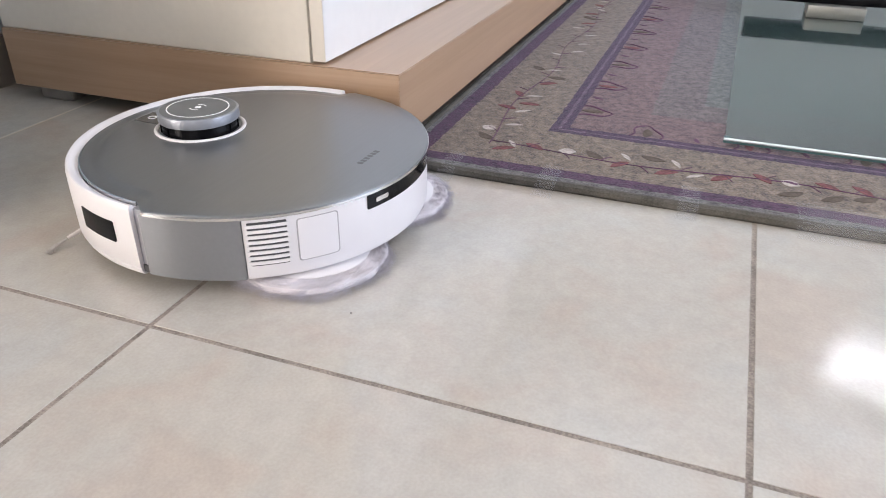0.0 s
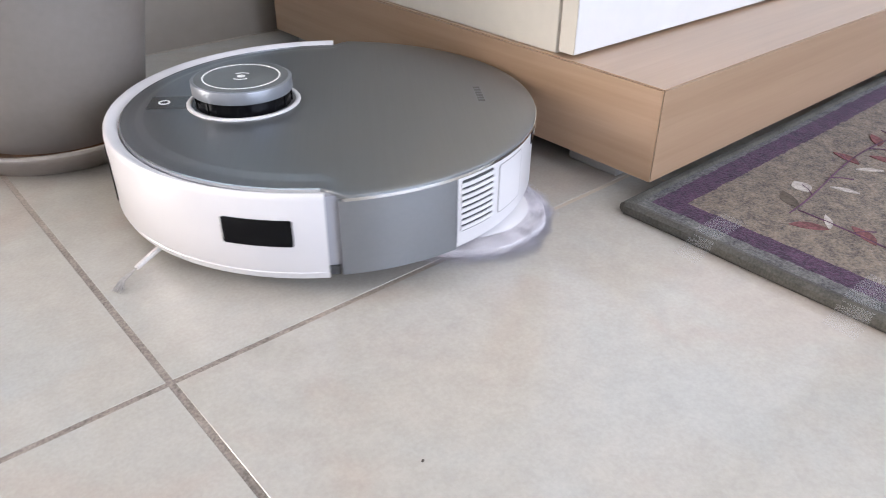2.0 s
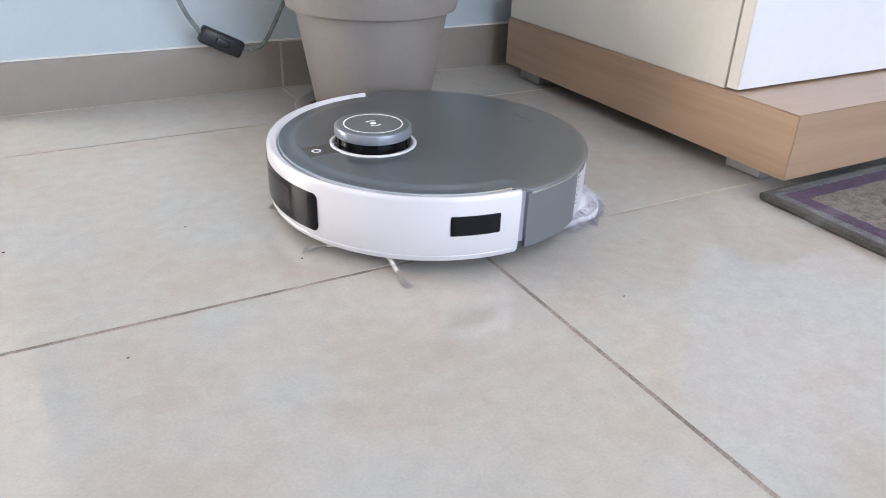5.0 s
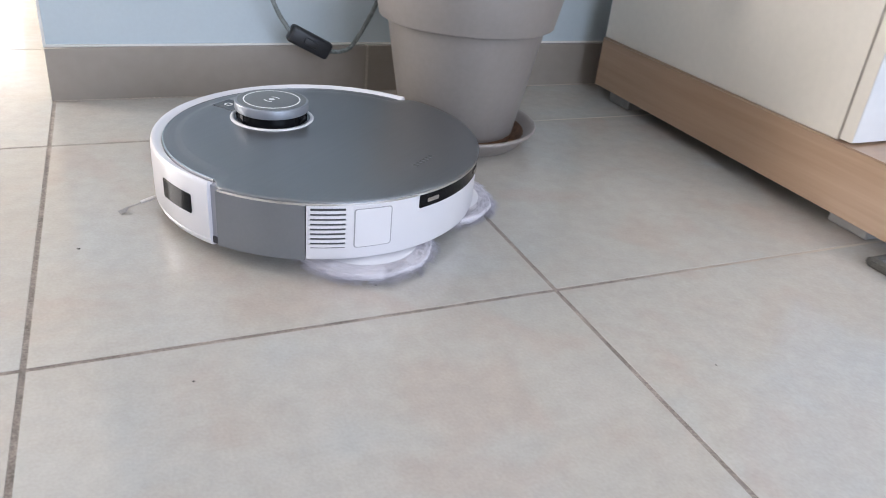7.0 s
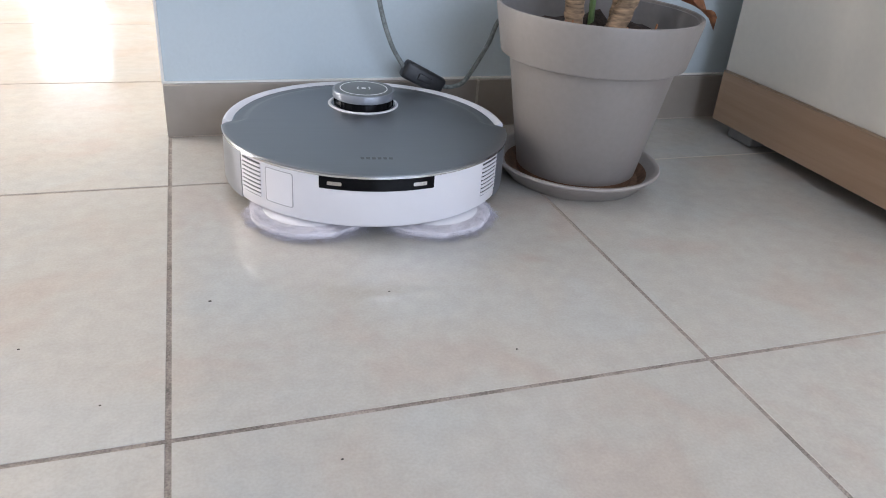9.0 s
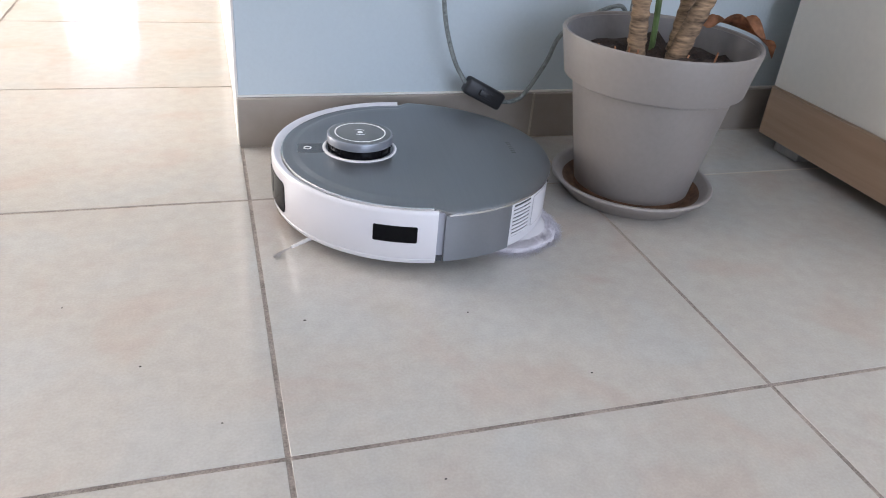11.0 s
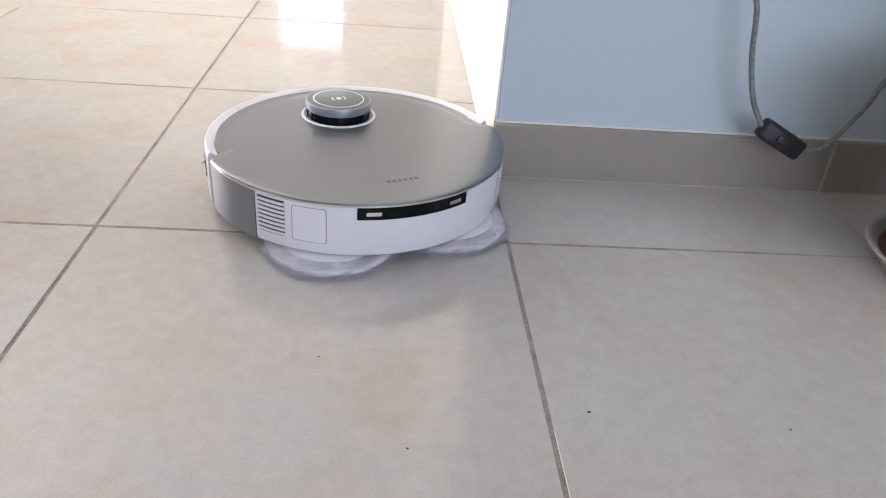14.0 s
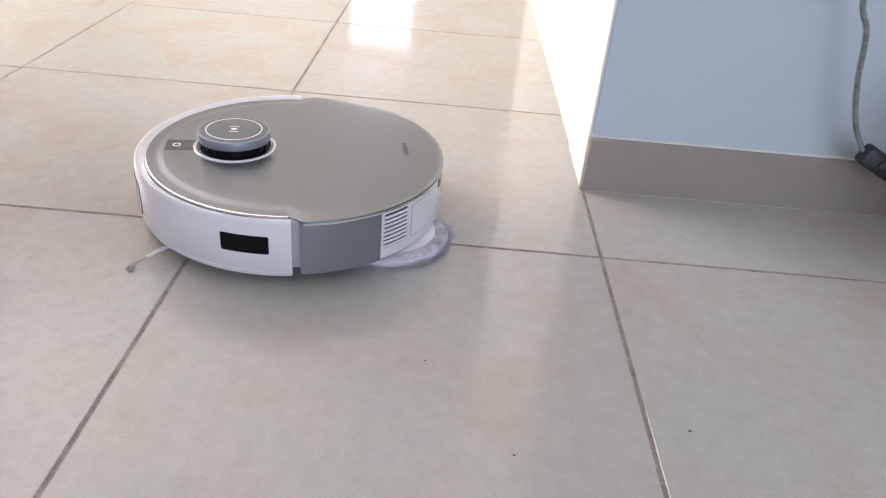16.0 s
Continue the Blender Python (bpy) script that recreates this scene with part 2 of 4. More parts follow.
M_CEILING = material("ceiling_paint", (0.80, 0.79, 0.77), 0.85, spread=0.02, grain=120, cloud=2.0)
M_VENEER_X = wood_material("beech_veneer_along", (0.345, 0.220, 0.132), (0.415, 0.278, 0.178), 0)
M_VENEER_Y = wood_material("beech_veneer_across", (0.345, 0.220, 0.132), (0.415, 0.278, 0.178), 1)
M_CREAM = material("cream_laminate", (0.70, 0.65, 0.57), 0.42, spread=0.03, grain=90, cloud=3)
M_DOOR = material("white_lacquer", (0.78, 0.78, 0.78), 0.28, spread=0.02, grain=60, cloud=3)
M_FOOT = material("grey_plastic_foot", (0.30, 0.29, 0.28), 0.55, spread=0.12, grain=90, cloud=12)
M_RUG = rug_material()
M_RUG_EDGE = material("rug_binding", (0.080, 0.075, 0.064), 0.95, spread=0.4, grain=500, cloud=40, bump=0.001)
M_LEAF_RED = material("rug_leaf_red", (0.16, 0.060, 0.062), 0.95, spread=0.6, grain=300, cloud=40)
M_LEAF_GREEN = material("rug_leaf_olive", (0.085, 0.068, 0.052), 0.95, spread=0.5, grain=300, cloud=40)
M_LEAF_WHITE = material("rug_leaf_ivory", (0.40, 0.36, 0.33), 0.95, spread=0.4, grain=300, cloud=40)
M_LEAF_PURPLE = material("rug_motif_purple", (0.10, 0.045, 0.085), 0.95, spread=0.4, grain=300, cloud=40)
M_TAPE = clear_material("clear_tape", (0.85, 0.85, 0.88), 0.12, 1.45, 0.09)
M_GLASS = clear_material("tinted_glass", (0.38, 0.51, 0.50), 0.05, 1.5)
M_GLASS_EDGE = material("polished_glass_edge", (0.06, 0.12, 0.12), 0.06, spread=0.05, coat=1.0)
# pale colour carries the light that the glass bevel would reflect
M_RIM_GLINT = material("glass_rim_glint", (0.70, 0.80, 0.80), 0.08, metal=0.6, spread=0.05, coat=1.0)
M_POT = material("taupe_plastic_pot", (0.238, 0.211, 0.191), 0.48, spread=0.05, grain=140, cloud=7, bump=0.0003)
M_POT_IN = material("pot_inside", (0.20, 0.185, 0.18), 0.6, spread=0.08, grain=90, cloud=12)
M_SAUCER = material("taupe_plastic_saucer", (0.295, 0.260, 0.236), 0.5, spread=0.07, grain=140, cloud=12, bump=0.0003)
M_RUST = material("dried_water_stain", (0.15, 0.08, 0.045), 0.75, spread=0.45, grain=120, cloud=25, bump=0.0006)
M_SOIL = material("potting_soil", (0.035, 0.022, 0.016), 1.0, spread=0.7, grain=220, cloud=40, bump=0.004)
M_STEM = material("dry_plant_stem", (0.22, 0.145, 0.085), 0.85, spread=0.75, grain=120, cloud=30, bump=0.002, stretch=(0.5, 0.5, 2.2))
M_STEM_GREEN = material("green_plant_stem", (0.075, 0.12, 0.035), 0.55, spread=0.35, grain=90, cloud=20)
M_DEAD_LEAF = material("withered_leaf", (0.30, 0.135, 0.065), 0.8, spread=0.5, grain=110, cloud=30, bump=0.001)
M_CORD = material("braided_grey_cord", (0.19, 0.205, 0.195), 0.85, spread=0.5, grain=900, cloud=200, bump=0.001)
M_SWITCH = material("black_switch_plastic", (0.018, 0.018, 0.02), 0.42, spread=0.2, grain=200, cloud=20)
M_LID = material("brushed_grey_metal", (0.240, 0.250, 0.262), 0.33, metal=0.85, spread=0.03, grain=420, cloud=6, stretch=(1, 0.02, 1), bump=0.00002)
M_LID_DARK = material("smoked_strip", (0.13, 0.132, 0.135), 0.25, metal=0.7, spread=0.03, grain=200, cloud=6)
M_SHELL = material("white_gloss_plastic", (0.71, 0.69, 0.705), 0.28, spread=0.012, grain=60, cloud=10, coat=0.2)
M_PANEL = material("grey_satin_panel", (0.225, 0.232, 0.25), 0.34, metal=0.55, spread=0.03, grain=300, cloud=8)
M_TRIM = material("polished_silver_edge", (0.74, 0.75, 0.77), 0.16, metal=1.0, spread=0.02)
M_BLACK = material("black_gloss_plastic", (0.005, 0.005, 0.006), 0.12, spread=0.1, spec=0.14)
M_LENS = material("dark_camera_glass", (0.03, 0.026, 0.03), 0.2, spread=0.15, grain=40, cloud=20, spec=0.14)
M_JOINT = material("grey_recess", (0.33, 0.33, 0.36), 0.5, spread=0.05)
# dark plastic; also gives the shade under the plinth and between vent slats
M_DARK = material("dark_plastic_and_shade", (0.05, 0.05, 0.053), 0.6, spread=0.1)
M_GREYLINE = material("panel_seam", (0.36, 0.35, 0.355), 0.5, spread=0.05)
M_CAP = material("turret_cap_grey", (0.27, 0.285, 0.315), 0.38, metal=0.4, spread=0.03, grain=300, cloud=8)
M_CAPTOP = material("turret_top_slate", (0.135, 0.145, 0.15), 0.35, metal=0.2, spread=0.04, grain=200, cloud=8)
M_PRINT = material("white_print", (0.85, 0.86, 0.86), 0.5, spread=0.02)
M_PRINT_GREY = material("dark_grey_print", (0.11, 0.11, 0.115), 0.5, spread=0.05)
M_CONTACT = material("nickel_contact", (0.62, 0.58, 0.55), 0.25, metal=1.0, spread=0.05)
M_PAD = material("white_mop_cloth", (0.60, 0.57, 0.60), 0.95, spread=0.2, grain=420, cloud=45, bump=0.002)
M_FRINGE = material("grey_mop_fringe", (0.47, 0.45, 0.49), 0.95, spread=0.25, grain=420, cloud=60)
M_BRISTLE = material("pale_bristle", (0.62, 0.58, 0.55), 0.7, spread=0.2, grain=300, cloud=60)
M_BRISTLE_TIP = material("grey_bristle", (0.34, 0.32, 0.30), 0.8, spread=0.2, grain=300, cloud=60)
M_STEEL = material("steel_block", (0.32, 0.32, 0.29), 0.4, metal=0.8, spread=0.06)
M_DIRT = material("dark_crumb", (0.05, 0.04, 0.035), 0.9, spread=0.3)


# ---- mesh helpers ----
def finish(name, bm, mat, sharp=38):
    bmesh.ops.recalc_face_normals(bm, faces=bm.faces)
    lim = radians(sharp)
    for f in bm.faces:
        f.smooth = True
    for e in bm.edges:
        if len(e.link_faces) != 2 or e.calc_face_angle(0) > lim:
            e.smooth = False
    me = bpy.data.meshes.new(name)
    bm.to_mesh(me)
    bm.free()
    me.materials.append(mat)
    return me


def part(name, bm, mat, parent=None, label="", sharp=38):
    ob = new(name, finish(name, bm, mat, sharp))
    if parent is not None:
        ob.parent = parent
    if label:
        ob["label"] = label
    return ob


def thing(name, label, category, at=(0, 0, 0), turn=0.0, group="", kind=""):
    e = new(name)
    e.matrix_world = pose(*at, 0, 0, turn)
    return tagged(e, label, category, group, kind)


def box(bm, x0, x1, y0, y1, z0, z1, bevel=0.0, seg=2):
    r = bmesh.ops.create_cube(bm, size=1.0)
    for v in r["verts"]:
        v.co = Vector((x0 + (v.co.x + 0.5) * (x1 - x0), y0 + (v.co.y + 0.5) * (y1 - y0), z0 + (v.co.z + 0.5) * (z1 - z0)))
    if bevel:
        es = list({e for v in r["verts"] for e in v.link_edges})
        bmesh.ops.bevel(bm, geom=es, offset=bevel, segments=seg, affect="EDGES", profile=0.5)
    return bm


def cube(*a, **k):
    return box(bmesh.new(), *a, **k)


def lathe(profile, segs=64, cx=0.0, cy=0.0, bm=None, wob=0.0, lobes=0):
    """Solid of revolution; profile of (radius, z), radius 0 closes it."""
    bm = bm or bmesh.new()
    rings = []
    for r, z in profile:
        if r <= 1e-6:
            rings.append([bm.verts.new((cx, cy, z))])
        else:
            ring = []
            for k in range(segs):
                a = 2 * math.pi * k / segs
                rr = r * (1 + wob * math.sin(lobes * a)) if wob else r
                ring.append(bm.verts.new((cx + rr * math.cos(a), cy + rr * math.sin(a), z)))
            rings.append(ring)
    for A, B in zip(rings, rings[1:]):
        for k in range(segs):
            j = (k + 1) % segs
            if len(A) == 1 and len(B) == 1:
                continue
            if len(A) == 1:
                bm.faces.new((A[0], B[k], B[j]))
            elif len(B) == 1:
                bm.faces.new((A[k], A[j], B[0]))
            else:
                bm.faces.new((A[k], A[j], B[j], B[k]))
    return bm


def sweep(section, a0, a1, steps, closed_ends=True):
    """Turn a closed section of (radius, z) through the angles a0 to a1 (degrees)."""
    bm = bmesh.new()
    rows = []
    for s in range(steps + 1):
        a = radians(a0 + (a1 - a0) * s / steps)
        rows.append([bm.verts.new((r * math.cos(a), r * math.sin(a), z)) for r, z in section])
    n = len(section)
    for A, B in zip(rows, rows[1:]):
        for k in range(n):
            j = (k + 1) % n
            bm.faces.new((A[k], A[j], B[j], B[k]))
    if closed_ends:
        bm.faces.new(rows[0])
        bm.faces.new(rows[-1])
    return bm


def wrapped(r, a0, a1, z0, z1, thick, corner=0.0, steps=14, bm=None):
    """Rounded rectangular plate bent round a cylinder of radius r."""
    bm = bm or bmesh.new()
    arc = r * radians(a1 - a0)
    us = sorted({k / steps for k in range(steps + 1)} | ({corner / arc * (1 - math.cos(radians(q))) for q in (0, 30, 60, 90)} | {1 - corner / arc * (1 - math.cos(radians(q))) for q in (0, 30, 60, 90)} if corner else set()))
    cols = []
    for u in us:
        d = min(u, 1 - u) * arc
        cut = corner - math.sqrt(max(0.0, corner ** 2 - (corner - d) ** 2)) if corner and d < corner else 0.0
        cut = min(cut, (z1 - z0) / 2 - 1e-4)
        a = radians(a0 + (a1 - a0) * u)
        c, s = math.cos(a), math.sin(a)
        q = []
        for rr, z in ((r - thick, z0 + cut), (r, z0 + cut), (r, z1 - cut), (r - thick, z1 - cut)):
            q.append(bm.verts.new((rr * c, rr * s, z)))
        cols.append(q)
    for A, B in zip(cols, cols[1:]):
        for k in range(4):
            bm.faces.new((A[k], A[(k + 1) % 4], B[(k + 1) % 4], B[k]))
    bm.faces.new(cols[0])
    bm.faces.new(cols[-1])
    return bm


def tube(points, radius, sides=8, bm=None, taper=None):
    """Round tube along points; taper gives the radius factor at each point."""
    bm = bm or bmesh.new()
    pts = [Vector(p) for p in points]
    rings = []
    for i, p in enumerate(pts):
        d = (pts[min(i + 1, len(pts) - 1)] - pts[max(i - 1, 0)]).normalized()
        if i == 0:
            u = d.cross(Vector((0.31, 0.83, 0.46))).normalized()
        else:
            u = (u - d * u.dot(d)).normalized()
        w = d.cross(u)
        rr = radius * (taper[i] if taper else 1)
        rings.append([bm.verts.new(p + rr * (math.cos(2 * math.pi * k / sides) * u + math.sin(2 * math.pi * k / sides) * w)) for k in range(sides)])
    for A, B in zip(rings, rings[1:]):
        for k in range(sides):
            j = (k + 1) % sides
            bm.faces.new((A[k], A[j], B[j], B[k]))
    bm.faces.new(rings[0])
    bm.faces.new(rings[-1])
    return bm


def spline(points, per=8):
    """Smooth line through points."""
    pts = [Vector(p) for p in points]
    pts = [2 * pts[0] - pts[1]] + pts + [2 * pts[-1] - pts[-2]]
    out = []
    for i in range(1, len(pts) - 2):
        a, b, c, d = pts[i - 1:i + 3]
        for k in range(per):
            t = k / per
            out.append(0.5 * ((2 * b) + (c - a) * t + (2 * a - 5 * b + 4 * c - d) * t * t + (3 * b - a - 3 * c + d) * t ** 3))
    out.append(pts[-2])
    return out


# ---- the room ----
TILE = 0.472
X0, X1, Y0, Y1, TOP = -3.2, 4.0, -4.0, 5.5, 2.6


def wall(name, bm, mat, label):
    return tagged(part(name, bm, mat), label, "wall", kind="structure")


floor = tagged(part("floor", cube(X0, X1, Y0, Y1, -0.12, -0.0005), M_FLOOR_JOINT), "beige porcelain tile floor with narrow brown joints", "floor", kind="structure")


def wall_with_opening(name, axis, at, thick, lo, hi, o0, o1, z0, z1, label, mat=M_WALL_ROOM):
    # one slab in nine cells, the middle one left open
    bm = bmesh.new()
    us, vs = (lo, o0, o1, hi), (0.0, z0, z1, TOP)

    def at_depth(d):
        return [[bm.verts.new((at + d, u, v) if axis == "x" else (u, at + d, v)) for v in vs] for u in us]

    front, back = at_depth(0.0), at_depth(thick)
    cells = [(i, j) for i in range(3) for j in range(3) if (i, j) != (1, 1)]
    for g in (front, back):
        for i, j in cells:
            bm.faces.new((g[i][j], g[i + 1][j], g[i + 1][j + 1], g[i][j + 1]))
    rims = [[(0, 0), (1, 0), (2, 0), (3, 0), (3, 1), (3, 2), (3, 3), (2, 3), (1, 3), (0, 3), (0, 2), (0, 1)], [(1, 1), (2, 1), (2, 2), (1, 2)]]
    for rim in rims:
        for (i, j), (k, m) in zip(rim, rim[1:] + rim[:1]):
            bm.faces.new((front[i][j], front[k][m], back[k][m], back[i][j]))
    return wall(name, bm, mat, label)


wall_with_opening("wall_blue", "y", 0.19, 0.14, 0.0, X1, 1.75, 3.55, 0.85, 1.59, "pale blue painted wall above a tiled skirting", M_WALL_BLUE)
wall("wall_side", cube(-0.002, 0.13, 0.3305, 1.45, 0.0, TOP), M_WALL_WHITE, "sunlit white painted end of the wall")
# unseen stub, added to keep the west light off the near floor
wall("light_block_stub", cube(X0, -1.3, 0.36, 0.5, 0.0, TOP), M_WALL_ROOM, "unseen plain white stub wall added to block the west light")
wall("wall_return", cube(-0.004, -0.0005, 0.191, 0.33, 0.0, TOP - 0.001), M_WALL_WHITE, "sunlit white painted end of the wall")
wall_with_opening("wall_east", "x", X1, 0.2, Y0, Y1, -2.95, -1.75, 2.09, 2.31, "taupe wall with a high window", M_WALL_EAST)
# opening made only to hold the added southwest fill
wall_with_opening("wall_southwest", "x", X0 - 0.2, 0.2, Y0, 0.42, -2.25, -0.75, 0.8, 2.0, "unseen white wall with an opening added for the fill light")
wall_with_opening("wall_west", "x", X0 - 0.2, 0.2, 0.42, Y1, 0.7, 3.1, 0.1, 2.2, "white wall with a wide window")
wall_with_opening("wall_north", "y", Y1, 0.2, X0 - 0.2, X1 + 0.2, -1.08, -0.56, 0.08, 1.36, "white wall with a glazed door opening")
wall_with_opening("wall_south", "y", Y0 - 0.2, 0.2, X0 - 0.2, X1 + 0.2, -0.05, 2.55, 0.3, 2.2, "white wall with a wide window")
tagged(part("ceiling", cube(X0 - 0.2, X1 + 0.2, Y0 - 0.2, Y1 + 0.2, TOP, TOP + 0.15), M_CEILING), "plain white ceiling", "ceiling", kind="structure")
tagged(part("ground", cube(-60, 60, -60, 60, -0.4, -0.3), material("outdoor_paving", (0.42, 0.40, 0.36), 0.9, spread=0.2, grain=30, cloud=1)), "pale paved ground outside the windows", "ground", kind="structure")

# skirting of cut floor tiles, with a joint at each tile
skirting = tagged(part("baseboard", cube(0.0, 3.2, 0.1796, 0.1895, 0.0, 0.0765), M_GROUT), "taupe tile skirting along the blue wall", "skirting", kind="structure")
for k in range(7):
    a, b = 0.474 * k + (0.0 if k == 0 else 0.0015), 0.474 * (k + 1) - 0.0015
    bm = cube(a - (0.003 if k == 0 else 0), b, 0.179, 0.1875, 0.001, 0.078, bevel=0.0012, seg=1)
    part("skirting_tile", bm, M_SKIRT, skirting)
bm = cube(-0.002, 3.2, 0.1865, 0.1905, 0.0775, 0.0805)
part("sealant_bead", bm, M_WALL_WHITE, skirting, "thin white sealant line")


# ---- cabinet on its plinth ----
def prism(plan, z0, z1):
    """Upright board of the given outline in plan, its outer edges eased."""
    bm = bmesh.new()
    f = bm.faces.new([bm.verts.new((x, y, z0)) for x, y in plan])
    up = bmesh.ops.extrude_face_region(bm, geom=[f])["geom"]
    bmesh.ops.translate(bm, vec=(0, 0, z1 - z0), verts=[v for v in up if isinstance(v, bmesh.types.BMVert)])
    bmesh.ops.bevel(bm, geom=bm.edges[:], offset=0.0006, segments=1, affect="EDGES")
    bmesh.ops.recalc_face_normals(bm, faces=bm.faces[:])
    return bm


def cabinet_unit():
    PX, PY, PYB, PXE = 0.8885, -0.5195, 0.115, 3.2
    plinth = thing("plinth", "beech veneer platform plinth on low grey feet", "plinth", (PX, PY, 0))
    L, D = PXE - PX, PYB - PY
    # boards mitred at the corner, with a hairline gap; the top board reaches the edges
    part("side_board", prism([(0.0, 0.0004), (0.018, 0.0184), (0.018, D), (0.0, D)], 0.022, 0.1042), M_VENEER_Y, plinth)
    part("front_board", prism([(0.0004, 0.0), (L, 0.0), (L, 0.018), (0.0184, 0.018)], 0.022, 0.1042), M_VENEER_X, plinth)
    part("top_board", cube(0.0006, L, 0.0006, D, 0.1046, 0.1058, bevel=0.0003, seg=1), M_VENEER_X, plinth)
    # dark sheet puts the plinth's shadow gap into colour
    part("underside_shade_sheet", cube(0.02, L, 0.02, D, 0.03, 0.04), M_DARK, plinth)
    for x, y in ((0.055, 0.082), (0.045, 0.575), (1.15, 0.082), (1.15, 0.575), (2.2, 0.082), (2.2, 0.575)):
        part("foot", cube(x - 0.03, x + 0.03, y - 0.030, y + 0.030, 0.0, 0.0295, bevel=0.002, seg=1), M_FOOT, plinth, "grey plastic foot")
    units = 3
    w = (L - 0.01) / units
    for k in range(units):
        cab = thing("cabinet", "cream laminate cabinet with a white door on the plinth", "cabinet", (PX + 0.005 + k * (w + 0.001), -0.418, 0.1060), group="cabinets on the plinth")
        part("body", cube(0, w, 0.0215, 0.535, 0.0, 0.72, bevel=0.001, seg=1), M_CREAM, cab)
        part("door", cube(0.0012, w - 0.001, 0.0, 0.0185, 0.003, 0.718, bevel=0.0010, seg=2), M_DOOR, cab, "white lacquered door")
        part("edge_strip", cube(0.0, 0.0012, 0.0006, 0.0185, 0.003, 0.718, bevel=0.0004, seg=1), M_CREAM, cab, "cream edge banding of the door")


# ---- rug, tape and glass ----
RX, RY = 0.859, -0.517


def leaf_mesh(name, mat, l, w, curve):
    """A pointed leaf woven in the pile, slightly proud of it."""
    bm = bmesh.new()
    n = 7
    up, lo = [], []
    for k in range(n + 1):
        t = k / n
        half = w / 2 * math.sin(math.pi * t) ** 0.8 if 0 < k < n else 0.0003
        y = curve * math.sin(math.pi * t)
        up.append((l * (t - 0.5), y + half))
        lo.append((l * (t - 0.5), y - half))
    tops = [[bm.verts.new((x, y, z)) for x, y in row] for z in (0.0003,) for row in (up, lo)]
    bots = [[bm.verts.new((x, y, -0.001)) for x, y in row] for row in (up, lo)]
    for k in range(n):
        bm.faces.new((tops[0][k], tops[0][k + 1], tops[1][k + 1], tops[1][k]))
        bm.faces.new((tops[0][k], tops[0][k + 1], bots[0][k + 1], bots[0][k]))
        bm.faces.new((tops[1][k], tops[1][k + 1], bots[1][k + 1], bots[1][k]))
    return finish(name, bm, mat, 15)


def rug():
    r = thing("rug", "worn patterned rug with leafy border and purple bands", "rug", (RX, RY, 0))
    # pile, with the sheet a little uneven
    bm = bmesh.new()
    L, W, nx, ny = 2.6, 1.9, 90, 66
    grid = []
    for j in range(ny + 1):
        row = []
        for i in range(nx + 1):
            x, y = 0.008 + (L - 0.008) * i / nx, 0.001 - (W + 0.001) * j / ny
            row.append(bm.verts.new((x, y, 0.0075 + 0.0005 * noise.noise(Vector((x * 5, y * 5, 0))))))
        grid.append(row)
    for j in range(ny):
        for i in range(nx):
            bm.faces.new((grid[j][i], grid[j][i + 1], grid[j + 1][i + 1], grid[j + 1][i]))
    part("woven_surface", bm, M_RUG, r)
    part("backing", cube(0.006, L, -W, 0.001, 0.0, 0.0055), M_RUG_EDGE, r)
    # rolled bindings along both edges
    pts = [(0.006, 0.001 - k * 0.05, 0.0048 + 0.0006 * math.sin(k * 1.7)) for k in range(38)]
    part("binding", tube(pts, 0.0062, 8), M_RUG_EDGE, r, "dark olive stitched binding")
    pts = [(0.004 + k * 0.05, 0.001 + 0.0008 * math.sin(k), 0.0048) for k in range(52)]
    part("binding", tube(pts, 0.0058, 8), M_RUG_EDGE, r, "dark olive stitched binding")
    rng = random.Random(5)
    kinds = {"red": leaf_mesh("leaf_motif", M_LEAF_RED, 0.031, 0.0115, 0.002), "olive": leaf_mesh("leaf_motif", M_LEAF_GREEN, 0.032, 0.0135, -0.002),
             "white": leaf_mesh("leaf_motif", M_LEAF_WHITE, 0.025, 0.0065, 0.001), "bud": leaf_mesh("bud_motif", M_LEAF_WHITE, 0.022, 0.018, 0.0),
             "purple": leaf_mesh("leaf_motif", M_LEAF_PURPLE, 0.018, 0.006, 0.001)}

    def put(kind, x, y, a, lift=0.0078):
        o = new(kinds[kind].name.split(".")[0], kinds[kind])
        o.parent = r
        o.matrix_basis = pose(x, y, lift, 0, 0, a)

    # border along the short edge, then along the plinth
    for kind, x, y, a in (("bud", 0.111, -0.199, -80), ("white", 0.119, -0.272, -145), ("white", 0.120, -0.333, -151), ("bud", 0.110, -0.464, -112), ("white", 0.089, -0.358, -51),
                          ("red", 0.110, -0.156, -121), ("red", 0.092, -0.269, -40), ("red", 0.087, -0.325, -58), ("red", 0.094, -0.388, -50), ("red", 0.112, -0.433, -138),
                          ("red", 0.115, -0.504, -121), ("red", 0.116, -0.541, -140), ("olive", 0.112, -0.234, -128), ("olive", 0.127, -0.305, -106), ("olive", 0.079, -0.463, -59),
                          ("olive", 0.082, -0.507, -51), ("olive", 0.094, -0.542, -59), ("red", 0.090, -0.120, -58), ("white", 0.110, -0.126, -147)):
        put(kind, x, y, a)
